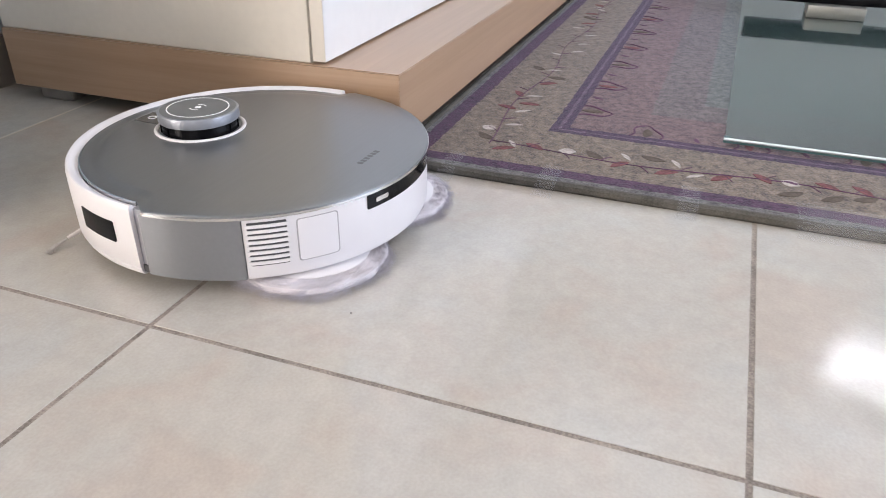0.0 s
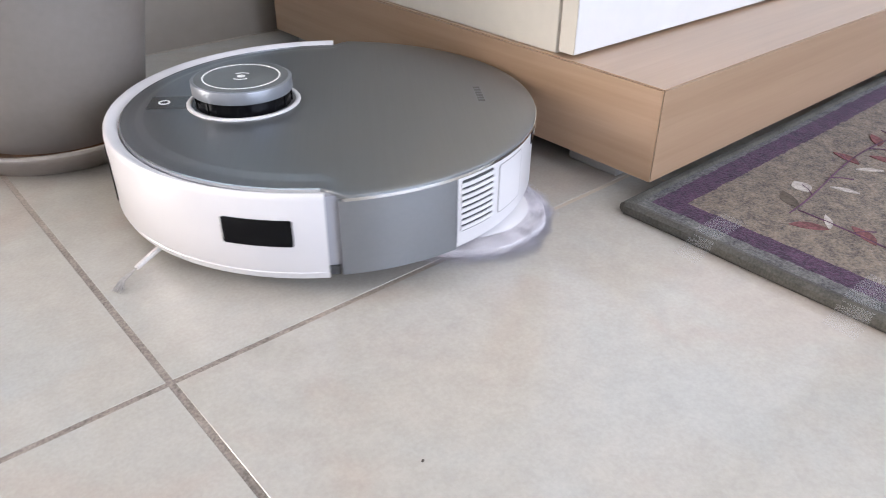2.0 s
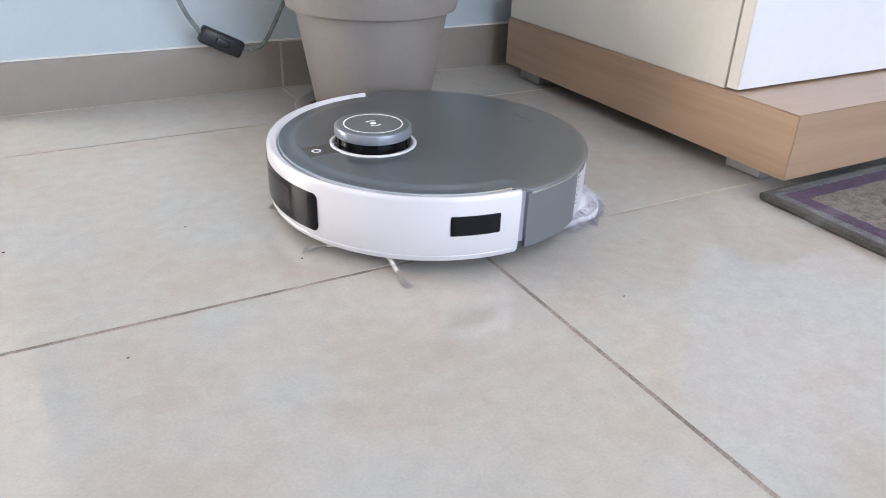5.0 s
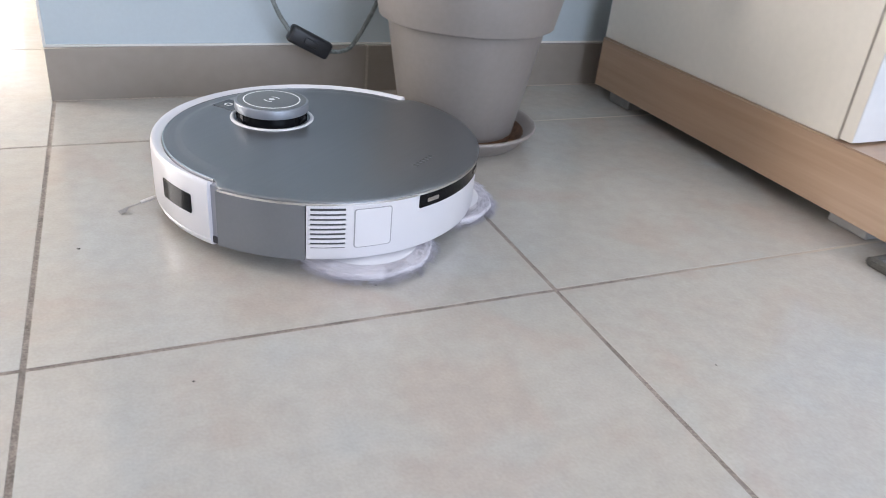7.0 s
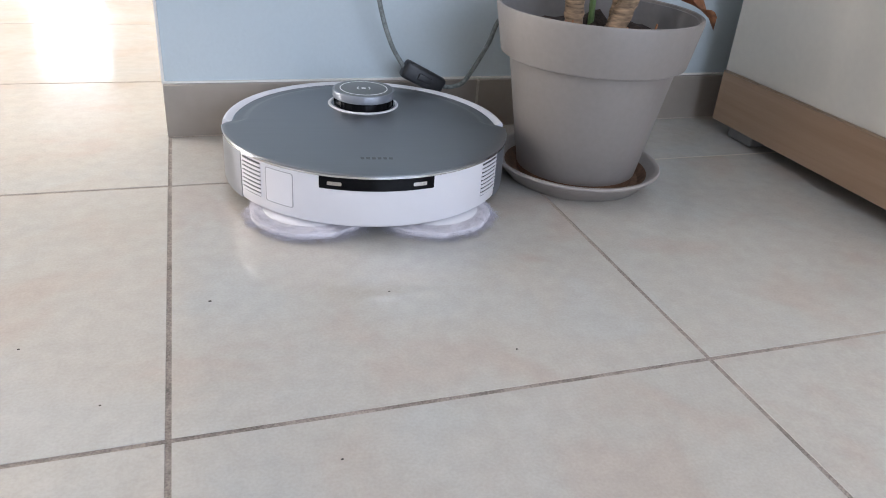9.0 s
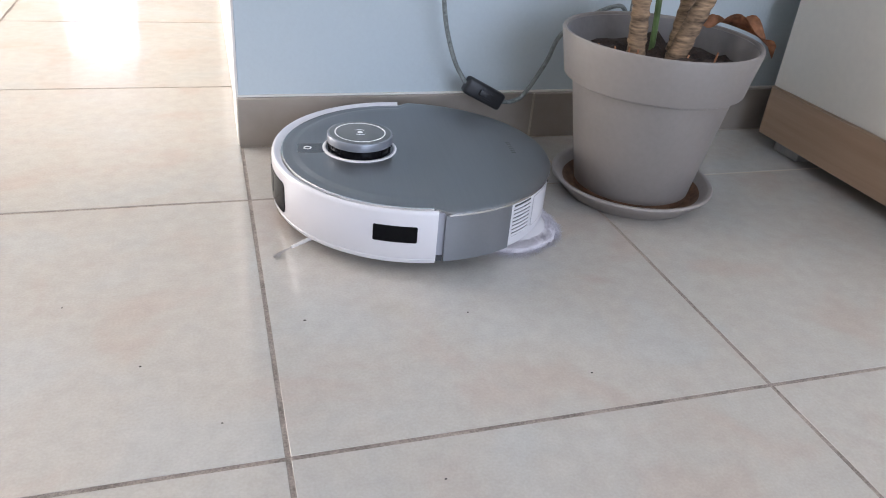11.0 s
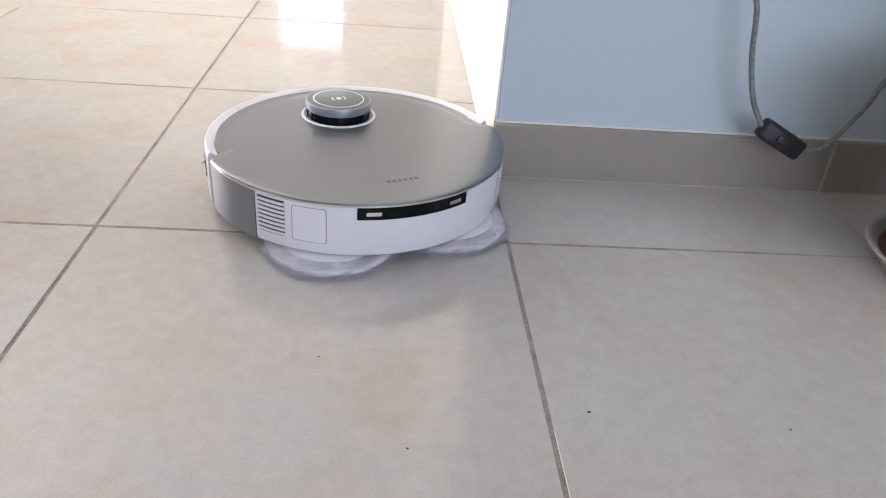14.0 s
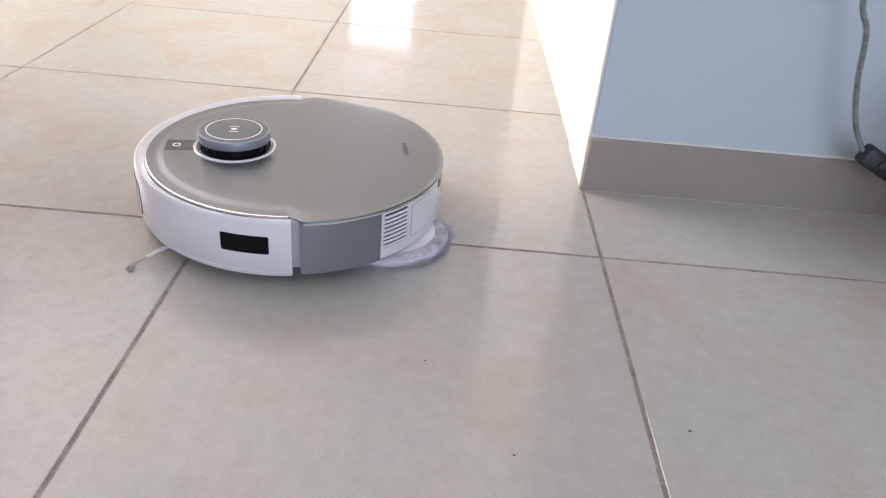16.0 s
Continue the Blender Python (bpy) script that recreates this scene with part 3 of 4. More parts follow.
    for kind, x, y, a in (("white", 0.744, -0.108, -73), ("white", 0.576, -0.078, -110), ("white", 0.606, -0.110, -54), ("white", 0.668, -0.110, -65), ("white", 0.468, -0.098, -72),
                          ("white", 0.316, -0.103, -71), ("white", 0.241, -0.105, -48), ("white", 0.180, -0.109, -72), ("bud", 0.157, -0.080, -119), ("olive", 0.474, -0.071, -128),
                          ("olive", 0.426, -0.113, -92), ("olive", 0.125, -0.086, -128), ("red", 0.320, -0.077, -143), ("red", 0.251, -0.078, -107), ("red", 0.276, -0.106, -85),
                          ("red", 0.389, -0.108, -56), ("white", 1.022, -0.076, -93), ("olive", 0.912, -0.072, -139)):
        put(kind, x, y, a)
    put("purple", 0.110, -0.464, -112, 0.0080)
    for k in range(12):
        put(rng.choice(("red", "olive", "white")), 0.10 + rng.uniform(-0.02, 0.02), -0.58 - 0.045 * k, rng.uniform(-150, -40))
        put(rng.choice(("red", "olive", "white")), 0.80 + 0.05 * k, -0.09 + rng.uniform(-0.02, 0.02), rng.uniform(-140, -60))
    for side in (0, 1):
        # winding stalk with short side twigs
        line = []
        for k in range(100):
            u = 0.10 + k * 0.012
            across = (0.103 if side == 0 else 0.090) + 0.008 * math.sin(u * 17)
            line.append((across, -u, 0.0078) if side == 0 else (u, -across, 0.0078))
        part("stalk_motif", tube(line, 0.0007, 5), M_LEAF_PURPLE, r)
        for k in range(4, 96, 4):
            x, y, z = line[k]
            w = 0.016 * (1 if k % 8 else -1)
            tip = (x + w, y - 0.012, z) if side == 0 else (x + 0.012, y + w, z)
            part("twig_motif", tube([(x, y, z), ((x + tip[0]) / 2 + 0.002, (y + tip[1]) / 2, z), tip], 0.0006, 5), M_LEAF_PURPLE, r)
        # pointed flames inside the inner band, each a pair of bowed lines round a small leaf
        for k in range(8):
            u = (0.278 if side == 1 else 0.285) + k * 0.134
            base = 0.184 if side == 1 else 0.200
            for s in (-1, 1):
                arc = []
                for q in range(11):
                    f = q / 10
                    across, along = base + 0.046 * f ** 1.15, u + s * 0.027 * (1 - f) ** 0.6 * (0.75 + 0.4 * f) + 0.004 * math.sin(6 * f)
                    arc.append((across, -along, 0.0078) if side == 0 else (along, -across, 0.0078))
                part("flame_motif", tube(arc, 0.0012, 5, taper=[1.3 - 0.6 * abs(q / 5 - 1) for q in range(11)]), M_LEAF_PURPLE, r)
            put("red" if k % 2 else "olive", *((base + 0.016, -u, 0) if side == 0 else (u, -base - 0.016, 90)))
            put("purple", *((base + 0.012, -u - 0.067, 20) if side == 0 else (u + 0.067, -base - 0.012, 70)))
    for y, half in ((-0.592, 0.011), (-0.714, 0.012), (-0.874, 0.011), (-1.03, 0.045)):
        bm = bmesh.new()
        prof = [(-0.022, 0.0009), (-0.006, 0.0016), (0.001, 0.0098), (0.012, 0.0118), (0.05, 0.0104)]
        a = [bm.verts.new((RX + u, y - half, z)) for u, z in prof]
        b = [bm.verts.new((RX + u + 0.002, y + half, z)) for u, z in prof]
        for k in range(len(prof) - 1):
            bm.faces.new((a[k], a[k + 1], b[k + 1], b[k]))
        bmesh.ops.solidify(bm, geom=bm.faces[:], thickness=0.0003)
        tagged(part("adhesive_tape", bm, M_TAPE), "clear adhesive tape holding the rug's edge to the floor", "tape", group="tapes along the rug")


def glass_plate():
    g = thing("table_base", "tinted glass base plate lying on the rug under a table", "table", (1.068, -0.901, 0.0115))
    sheet = part("glass_sheet", cube(0.001, 1.25, -0.75, -0.001, 0.0, 0.006, bevel=0.0006, seg=1), M_GLASS, g)
    sheet.visible_shadow = False
    part("polished_edge", cube(-0.0012, 0.0008, -0.75, 0.0, 0.0004, 0.0040), M_GLASS_EDGE, g, "dark green polished glass edge")
    # pale tube stands in for the highlight along the bevel
    part("bevel_glint", tube([(-0.0006, -0.75, 0.0052), (-0.0006, 0.0, 0.0052)], 0.0021, 10), M_RIM_GLINT, g, "bevelled glass rim, coloured pale for its glint")
    part("corner_cap", lathe([(0, 0.0062), (0.004, 0.0064), (0.005, 0.0072), (0.004, 0.0082), (0, 0.0086)], 16, 0.005, -0.004), M_GLASS_EDGE, g, "small dark corner pad")
    part("beam", cube(0.87, 0.95, -0.72, -0.012, 0.0322, 0.064, bevel=0.004), M_BLACK, g, "black gloss crossbeam")
    part("block", cube(0.845, 0.93, -0.250, -0.135, 0.0062, 0.0325, bevel=0.002), M_STEEL, g, "brushed steel block")


# ---- potted plant ----
POT = (0.545, -0.042)
POT_H, POT_RL, POT_ZL, POT_RR = 0.2275, 0.1115, 0.167, 0.133
rng_soil = random.Random(3)


def potted_plant():
    s = thing("saucer", "taupe plastic saucer with a brown water stain", "saucer", (*POT, 0))
    prof = [(0, 0.0), (0.088, 0.0), (0.094, 0.002), (0.113, 0.022), (0.1165, 0.0245), (0.1175, 0.027), (0.116, 0.029), (0.1125, 0.029), (0.109, 0.0265), (0.0895, 0.007), (0.086, 0.0052), (0, 0.005)]
    part("dish", lathe(prof, 72), M_SAUCER, s)
    part("stain", lathe([(0.0, 0.0058), (0.087, 0.0058), (0.0925, 0.0108), (0.102, 0.0193), (0.1035, 0.0208), (0.1028, 0.0196), (0.0905, 0.0082), (0.0, 0.0053)], 72), M_RUST, s, "brown dried water stain")
    p = thing("flower_pot", "tall taupe plastic flower pot with a broad rim", "plant pot", (*POT, 0.0062))
    h, rb, rl, zl, rr = POT_H, 0.0815, POT_RL, POT_ZL, POT_RR
    body = [(0, 0), (rb - 0.004, 0.0), (rb, 0.004), (rl, zl + 0.004), (rl, zl + 0.02), (rl - 0.004, zl + 0.02), (rb - 0.006, 0.01), (0, 0.008)]
    part("wall", lathe(body, 80), M_POT, p)
    rim = [(rl - 0.002, zl), (rl + 0.0085, zl - 0.0018), (rl + 0.0102, zl - 0.0008), (rl + 0.0106, zl + 0.0012), (rr, h - 0.004), (rr - 0.001, h - 0.0008), (rr - 0.003, h), (rr - 0.0052, h - 0.001), (rr - 0.006, h - 0.004), (rl + 0.002, zl + 0.003)]
    part("rim", lathe(rim + rim[:1], 80), M_POT, p, "broad smooth collar")
    part("inner_wall", lathe([(rr - 0.0062, h - 0.004), (rr - 0.0075, h - 0.0042), (rl - 0.008, zl - 0.02), (rl - 0.006, zl - 0.02), (rr - 0.0062, h - 0.004)], 80), M_POT_IN, p)
    part("water_mark", lathe([(rb + 0.0004, 0.003), (rb + 0.0013, 0.008), (rb + 0.0018, 0.0125), (rb + 0.0008, 0.0125), (rb - 0.001, 0.003)], 72), M_RUST, p, "brown tide mark at the foot")
    # soil with lumps
    bm = bmesh.new()
    rs = rl - 0.004
    zs = h - 0.032
    rings = [[bm.verts.new((0, 0, zs + 0.01))]]
    for i in range(1, 15):
        r = rs * i / 14
        rings.append([bm.verts.new((r * math.cos(2 * math.pi * k / 48), r * math.sin(2 * math.pi * k / 48), zs + 0.018 * noise.noise(Vector((r * 30 * math.cos(2 * math.pi * k / 48), r * 30 * math.sin(2 * math.pi * k / 48), 3))) + rng_soil.uniform(-0.002, 0.002))) for k in range(48)])
    for A, B in zip(rings, rings[1:]):
        for k in range(48):
            j = (k + 1) % 48
            if len(A) == 1:
                bm.faces.new((A[0], B[k], B[j]))
            else:
                bm.faces.new((A[k], A[j], B[j], B[k]))
    base = (POT[0], POT[1], 0.0062)
    soil = part("soil", bm, M_SOIL, p, "dark crumbly potting soil", 80)
    # stems
    zt = base[2] + zs
    plant = thing("plant", "bare pot plant with dry ringed stems and withered leaf", "plant", (POT[0], POT[1], zt - 0.012))
    for (x, y, lx, ly, r, hh) in ((-0.030, 0.005, -0.012, 0.012, 0.0112, 0.36), (0.008, -0.020, 0.085, 0.02, 0.0118, 0.38), (0.036, 0.022, 0.050, 0.05, 0.009, 0.34), (-0.008, 0.045, 0.02, 0.05, 0.008, 0.33)):
        n = 64
        pts = [(x + lx * k / n * hh / 0.2, y + ly * k / n * hh / 0.2, hh * k / n) for k in range(n + 1)]
        tap = [(1.07 if k % 3 == 0 else (1.0 if k % 3 == 1 else 0.97)) * (1.12 - 0.3 * k / n) * rng_soil.uniform(0.95, 1.06) for k in range(n + 1)]
        stem = part("stem", tube(pts, r, 12, taper=tap), M_STEM, plant, "ringed pale brown stem", 50)
        # dry sheaths
        for q in range(7):
            k = rng_soil.randint(2, n - 2)
            a = rng_soil.uniform(0, 6.28)
            c = Vector(pts[k])
            o = Vector((math.cos(a), math.sin(a), 0))
            bm = bmesh.new()
            side = Vector((-o.y, o.x, 0)) * r * 0.7
            b0, b1, b2 = c + o * r * 0.95, c + o * r * 1.2 + Vector((0, 0, 0.018)), c + o * (r + rng_soil.uniform(0.004, 0.014)) + Vector((0, 0, 0.034))
            v = [bm.verts.new(u) for u in (b0 - side, b0 + side, b1 + side * 0.8, b1 - side * 0.8, b2)]
            bm.faces.new((v[0], v[1], v[2], v[3]))
            bm.faces.new((v[3], v[2], v[4]))
            bmesh.ops.solidify(bm, geom=bm.faces[:], thickness=0.0008)
            part("sheath", bm, M_STEM, stem)
    part("shoot", tube([(0.002, 0.02, 0.0), (0.0, 0.022, 0.06), (-0.006, 0.022, 0.13), (-0.012, 0.02, 0.22)], 0.0042, 8), M_STEM_GREEN, plant, "green young shoot")
    part("shoot", tube([(0.050, 0.0, 0.075), (0.056, -0.004, 0.10), (0.070, -0.002, 0.15), (0.080, 0, 0.21)], 0.007, 8), M_STEM_GREEN, plant, "green young shoot")
    for k in range(8):
        a, q = rng_soil.uniform(0, 6.28), rng_soil.uniform(0.02, 0.085)
        x, y = q * math.cos(a), q * math.sin(a)
        part("twig", tube([(x, y, 0.0), (x + rng_soil.uniform(-0.006, 0.006), y, rng_soil.uniform(0.02, 0.04))], 0.0013, 5), M_DEAD_LEAF, plant)
    # withered leaf hanging over the rim
    bm = bmesh.new()
    line = spline([(0.046, -0.012, 0.062), (0.066, -0.022, 0.066), (0.090, -0.036, 0.061), (0.112, -0.050, 0.053), (0.131, -0.065, 0.036)], 5)
    rows = []
    for k, c in enumerate(line):
        t = k / (len(line) - 1)
        w = 0.0015 + 0.017 * math.sin(math.pi * min(1, max(0, (t - 0.22) / 0.78))) ** 0.7
        curl = 0.009 * math.sin(t * 11)
        rows.append([bm.verts.new(c + Vector((w * u * 0.5, w * u, abs(u) * w * 0.7 + curl * u))) for u in (-1, -0.5, 0, 0.5, 1)])
    for A, B in zip(rows, rows[1:]):
        for k in range(4):
            bm.faces.new((A[k], A[k + 1], B[k + 1], B[k]))
    bmesh.ops.solidify(bm, geom=bm.faces[:], thickness=0.0007)
    part("leaf", bm, M_DEAD_LEAF, plant, "curled brown withered leaf", 60)


# ---- cord with inline switch ----
def lamp_cord():
    c = thing("power_cord", "grey braided lamp cord with black inline switch by the wall", "cord")
    left = spline(((0.29, 0.172, 0.85), (0.278, 0.168, 0.60), (0.27, 0.155, 0.42), (0.272, 0.145, 0.30), (0.288, 0.14, 0.258), (0.300, 0.14, 0.196), (0.317, 0.14, 0.145), (0.336, 0.135, 0.112)), 10)
    right = spline(((0.396, 0.134, 0.081), (0.418, 0.138, 0.080), (0.438, 0.14, 0.091), (0.468, 0.14, 0.142), (0.486, 0.14, 0.184), (0.528, 0.135, 0.215), (0.573, 0.13, 0.232), (0.596, 0.135, 0.212), (0.604, 0.145, 0.240), (0.612, 0.16, 0.34), (0.62, 0.172, 0.55), (0.63, 0.176, 0.85)), 10)
    for pts in (left, right):
        part("cable", tube(pts, 0.0034, 10), M_CORD, c, "grey braided textile cable")
    a, b = Vector((0.338, 0.134, 0.1105)), Vector((0.394, 0.134, 0.0815))
    d = (b - a).normalized()
    mid = (a + b) / 2
    back = Vector((0, 1, 0))
    up = back.cross(d).normalized()
    m = Matrix((d, back, up)).transposed().to_4x4()
    m.translation = mid
    L = (b - a).length / 2 + 0.003
    bm = cube(-L, L, -0.0105, 0.009, -0.0135, 0.0135, bevel=0.005, seg=3)
    bmesh.ops.transform(bm, matrix=m, verts=bm.verts)
    sw = part("switch_body", bm, M_SWITCH, c, "black plastic inline switch")
    bm = cube(-0.011, 0.011, -0.0135, -0.010, -0.005, 0.005, bevel=0.0014, seg=2)
    bmesh.ops.transform(bm, matrix=m, verts=bm.verts)
    part("rocker", bm, M_SWITCH, sw, "black rocker button")


# ---- robot vacuum ----
def robot_vacuum():
    R = 0.181
    rb = thing("robot_vacuum", "white and grey round robot vacuum mopping the tiles", "robot vacuum")
    # chassis behind the shells
    part("chassis", lathe([(0, 0.016), (0.160, 0.016), (0.166, 0.020), (0.168, 0.074), (0, 0.074)], 96), M_DARK, rb, "dark chassis")
    # front bumper, wide white arc with a rounded upper edge and a step near the bottom
    sec = [(0.168, 0.015), (0.175, 0.0125), (0.1785, 0.0140), (0.1808, 0.0195), (0.1803, 0.0203), (0.1810, 0.0212), (0.1815, 0.060), (0.1814, 0.0765), (0.1808, 0.0803), (0.1795, 0.0818), (0.1778, 0.0819), (0.1758, 0.0806), (0.1725, 0.0782), (0.1700, 0.0772), (0.169, 0.075)]
    bumper = part("bumper", sweep(sec, -91.0, 91.0, 92), M_SHELL, rb, "white gloss front bumper")
    cw = part("camera_window", wrapped(0.1822, -24, 24, 0.0265, 0.0670, 0.002, 0.006, 30), M_BLACK, bumper, "black glossy camera window")
    part("lens", wrapped(0.1825, -10, 10, 0.036, 0.060, 0.001, 0.003), M_LENS, cw)
    for s in (1, -1):
        a0, a1 = (67.8, 83.8) if s > 0 else (-83.8, -67.8)
        part("side_sensor", wrapped(0.1822, a0, a1, 0.0420, 0.0625, 0.002, 0.0015), M_BLACK, bumper, "black side sensor window")
        # dark joint and satin panel behind the bumper
        part("joint", wrapped(0.1768, min(s * 90.8, s * 95.4), max(s * 90.8, s * 95.4), 0.020, 0.0780, 0.012), M_JOINT, rb, "pale recess behind the bumper")
        part("bumper_stop", wrapped(0.1782, min(s * 91.2, s * 93.6), max(s * 91.2, s * 93.6), 0.0165, 0.0235, 0.006), M_DARK, rb, "small black stop")
        panel = wrapped(0.1810, min(s * 93.9, s * 122.3), max(s * 93.9, s * 122.3), 0.0172, 0.0762, 0.012, 0.001)
        part("side_panel", panel, M_PANEL, rb, "grey satin side panel")
    sec = [(0.168, 0.0160), (0.176, 0.0155), (0.1790, 0.0172), (0.1805, 0.0210), (0.1805, 0.0762), (0.168, 0.0762)]
    shell = part("rear_shell", sweep(sec, 122.6, 237.4, 60), M_SHELL, rb, "white gloss rear shell")
    for s in (1, -1):
        def span(a, b):
            return (a, b) if s > 0 else (-b, -a)
        # no real recess: a dark plate gives the shade between the slats
        vent = part("vent", wrapped(0.1809, *span(123.8, 134.4), 0.0305, 0.0725, 0.0015, 0.001), M_DARK, shell, "slatted side vent")
        for k in range(8):
            z = 0.0318 + k * 0.0051
            part("slat", wrapped(0.1819, *span(123.4, 134.6), z, z + 0.0029, 0.002), M_SHELL, vent)
        if s < 0:
            continue
        part("hatch_seam", wrapped(0.18075, *span(137.0, 149.3), 0.0295, 0.0712, 0.001, 0.003), M_GREYLINE, shell)
        part("hatch", wrapped(0.1810, *span(137.4, 148.9), 0.0304, 0.0703, 0.0012, 0.0026), M_SHELL, shell, "square white hatch")
    strip = part("rear_strip", wrapped(0.1814, 159.3, 200.7, 0.0612, 0.0763, 0.002, 0.0012, 26), M_BLACK, shell, "black gloss rear strip")
    for a0, a1 in ((162.3, 167.4), (192.6, 197.7)):
        part("contact", wrapped(0.1824, a0, a1, 0.0662, 0.0706, 0.002, 0.001, 6), M_CONTACT, strip, "nickel charging contact")

    # lid: narrower within the bumper, full width behind it
    def edge(a):
        d = abs((a + 180) % 360 - 180)
        t = min(1.0, max(0.0, (d - 90.0) / 6.0))
        t = t * t * (3 - 2 * t)
        return 0.1682 + (0.1818 - 0.1682) * t, t
    bm = bmesh.new()
    n = 180
    # (inset from the edge, z ahead, z behind)
    levels = [(0.0, 0.0765, 0.0768), (0.0, 0.0792, 0.0794), (0.0004, 0.0797, 0.0800), (0.001, 0.0799, 0.0803), (0.006, 0.0799, 0.0807), (0.0105, 0.0800, 0.0811), (0.0125, 0.0803, 0.0812), (0.0175, 0.0819, 0.0815), (0.0195, 0.0822, 0.0816), (0.030, 0.0822, 0.0819), (0.06, 0.0823, 0.0822), (0.10, 0.0824, 0.0824)]
    rings = []
    for inset, za, zb in levels:
        ring = []
        for k in range(n):
            a = 360 * k / n
            e, t = edge(a)
            ring.append(bm.verts.new(((e - inset) * math.cos(radians(a)), (e - inset) * math.sin(radians(a)), za + (zb - za) * t)))
        rings.append(ring)
    for A, B in zip(rings, rings[1:]):
        for k in range(n):
            j = (k + 1) % n
            bm.faces.new((A[k], A[j], B[j], B[k]))
    c = bm.verts.new((0, 0, 0.08245))
    for k in range(n):
        bm.faces.new((rings[-1][k], rings[-1][(k + 1) % n], c))
    bm.faces.new(rings[0])
    lid = part("lid", bm, M_LID, rb, "brushed grey metal lid", 30)
    part("lid_edge", sweep([(0.1800, 0.0760), (0.1823, 0.0760), (0.1824, 0.0784), (0.1800, 0.0784)], 95, 265, 80), M_TRIM, lid, "thin polished silver edge")
    part("lid_edge", sweep([(0.1679, 0.0770), (0.1692, 0.0770), (0.1692, 0.0798), (0.1679, 0.0802)], -90, 90, 90), M_TRIM, lid, "thin polished silver edge")
    # smoked strip ahead of the turret with a power mark
    bm = cube(0.108, 0.1485, -0.0145, 0.0145, 0.0805, 0.0826, bevel=0.0001, seg=1)
    strip = part("front_strip", bm, M_LID_DARK, lid, "smoked strip with a power mark")
    ring = lathe([(0.0034, 0.0824), (0.0050, 0.0824), (0.0050, 0.0828), (0.0034, 0.0828), (0.0034, 0.0824)], 28, 0.136, 0.0)
    part("power_mark", ring, M_PRINT, strip, "white ring mark")
    # maker's lettering as plain bars
    for k in range(6):
        y = 0.0165 - k * 0.0065
        part("letter_bar", cube(-0.1375, -0.1318, y - 0.0042, y, 0.0805, 0.0823), M_PRINT_GREY, lid)
    # turret
    tx = 0.0692
    tur = part("turret", lathe([(0.0478, 0.0815), (0.0478, 0.0832), (0.0468, 0.0840), (0.0448, 0.0841), (0.0438, 0.0835), (0.0435, 0.0815), (0.0478, 0.0815)], 72, tx), M_SHELL, rb, "white collar of the sensor turret")
    part("sensor_band", lathe([(0, 0.0815), (0.0402, 0.0815), (0.0402, 0.0938), (0, 0.0938)], 72, tx), M_BLACK, tur, "black sensor band")
    for k in range(14):
        a = 2 * math.pi * k / 14
        bm = cube(-0.0009, 0.0009, -0.0008, 0.0008, 0.0825, 0.0933)
        bmesh.ops.transform(bm, matrix=Matrix.Translation((tx, 0, 0)) @ Matrix.Rotation(a, 4, "Z") @ Matrix.Translation((0.0402, 0, 0)), verts=bm.verts)
        part("rib", bm, M_BLACK, tur)
    cap = part("cap", lathe([(0, 0.0928), (0.0405, 0.0928), (0.0418, 0.0934), (0.0421, 0.0942), (0.0420, 0.1024), (0.0416, 0.1032), (0.0406, 0.1036), (0, 0.1035)], 80, tx), M_CAP, tur, "grey turret cap")
    part("cap_top", lathe([(0, 0.1030), (0.0392, 0.1032), (0.0392, 0.1038), (0.0385, 0.1040), (0, 0.1040)], 72, tx), M_CAPTOP, tur, "slate top disc")
    part("printed_ring", lathe([(0.0312, 0.1039), (0.0326, 0.1039), (0.0326, 0.1042), (0.0312, 0.1042), (0.0312, 0.1039)], 72, tx), M_PRINT, tur, "white printed ring")
    icon = bmesh.new()
    lathe([(0.0, 0.1042), (0.0034, 0.1042), (0.0034, 0.1040), (0, 0.1040)], 20, tx, 0, icon)
    part("icon_dot", icon, M_PRINT, tur)
    for a0, a1 in ((50, 130), (230, 310)):
        bm = sweep([(0.0078, 0.1040), (0.0092, 0.1040), (0.0092, 0.1042), (0.0078, 0.1042)], a0, a1, 10)
        bmesh.ops.translate(bm, vec=(tx, 0, 0), verts=bm.verts)
        part("icon_arc", bm, M_PRINT, tur)
    # mop pads
    spun = []
    for s in (1, -1):
        pad = part("mop_pad", lathe([(0, 0.0005), (0.066, 0.0005), (0.0715, 0.003), (0.0728, 0.006), (0.0715, 0.0095), (0.067, 0.0115), (0, 0.0118)], 60, wob=0.012, lobes=9), M_PAD, rb, "round white mop cloth")
        pad.matrix_basis = pose(-0.1105, s * 0.0725, 0)
        part("pad_holder", lathe([(0, 0.0116), (0.0555, 0.0116), (0.057, 0.0122), (0.0555, 0.0132), (0, 0.0140)], 60), M_SHELL, pad, "white pad holder")
        # ragged fibres: long loops at the rim, shorter tufts on its upper edge
        rng = random.Random(11 + s)
        for kind, count in (("fringe", 620), ("fuzz", 420)):
            bm = bmesh.new()
            for k in range(count):
                a = rng.uniform(0, 2 * math.pi)
                clump = 1 + 0.5 * math.sin(5 * a + s) * math.sin(11 * a)
                if kind == "fringe":
                    z, r0, r1 = rng.uniform(0.0015, 0.0085), 0.0685, 0.0735 + rng.uniform(0.001, 0.0105) * clump
                    z1 = max(0.0007, z - rng.uniform(0.001, 0.004))
                else:
                    z, r0, r1 = rng.uniform(0.0095, 0.0122), rng.uniform(0.057, 0.069), 0.0705 + rng.uniform(0.0, 0.005) * clump
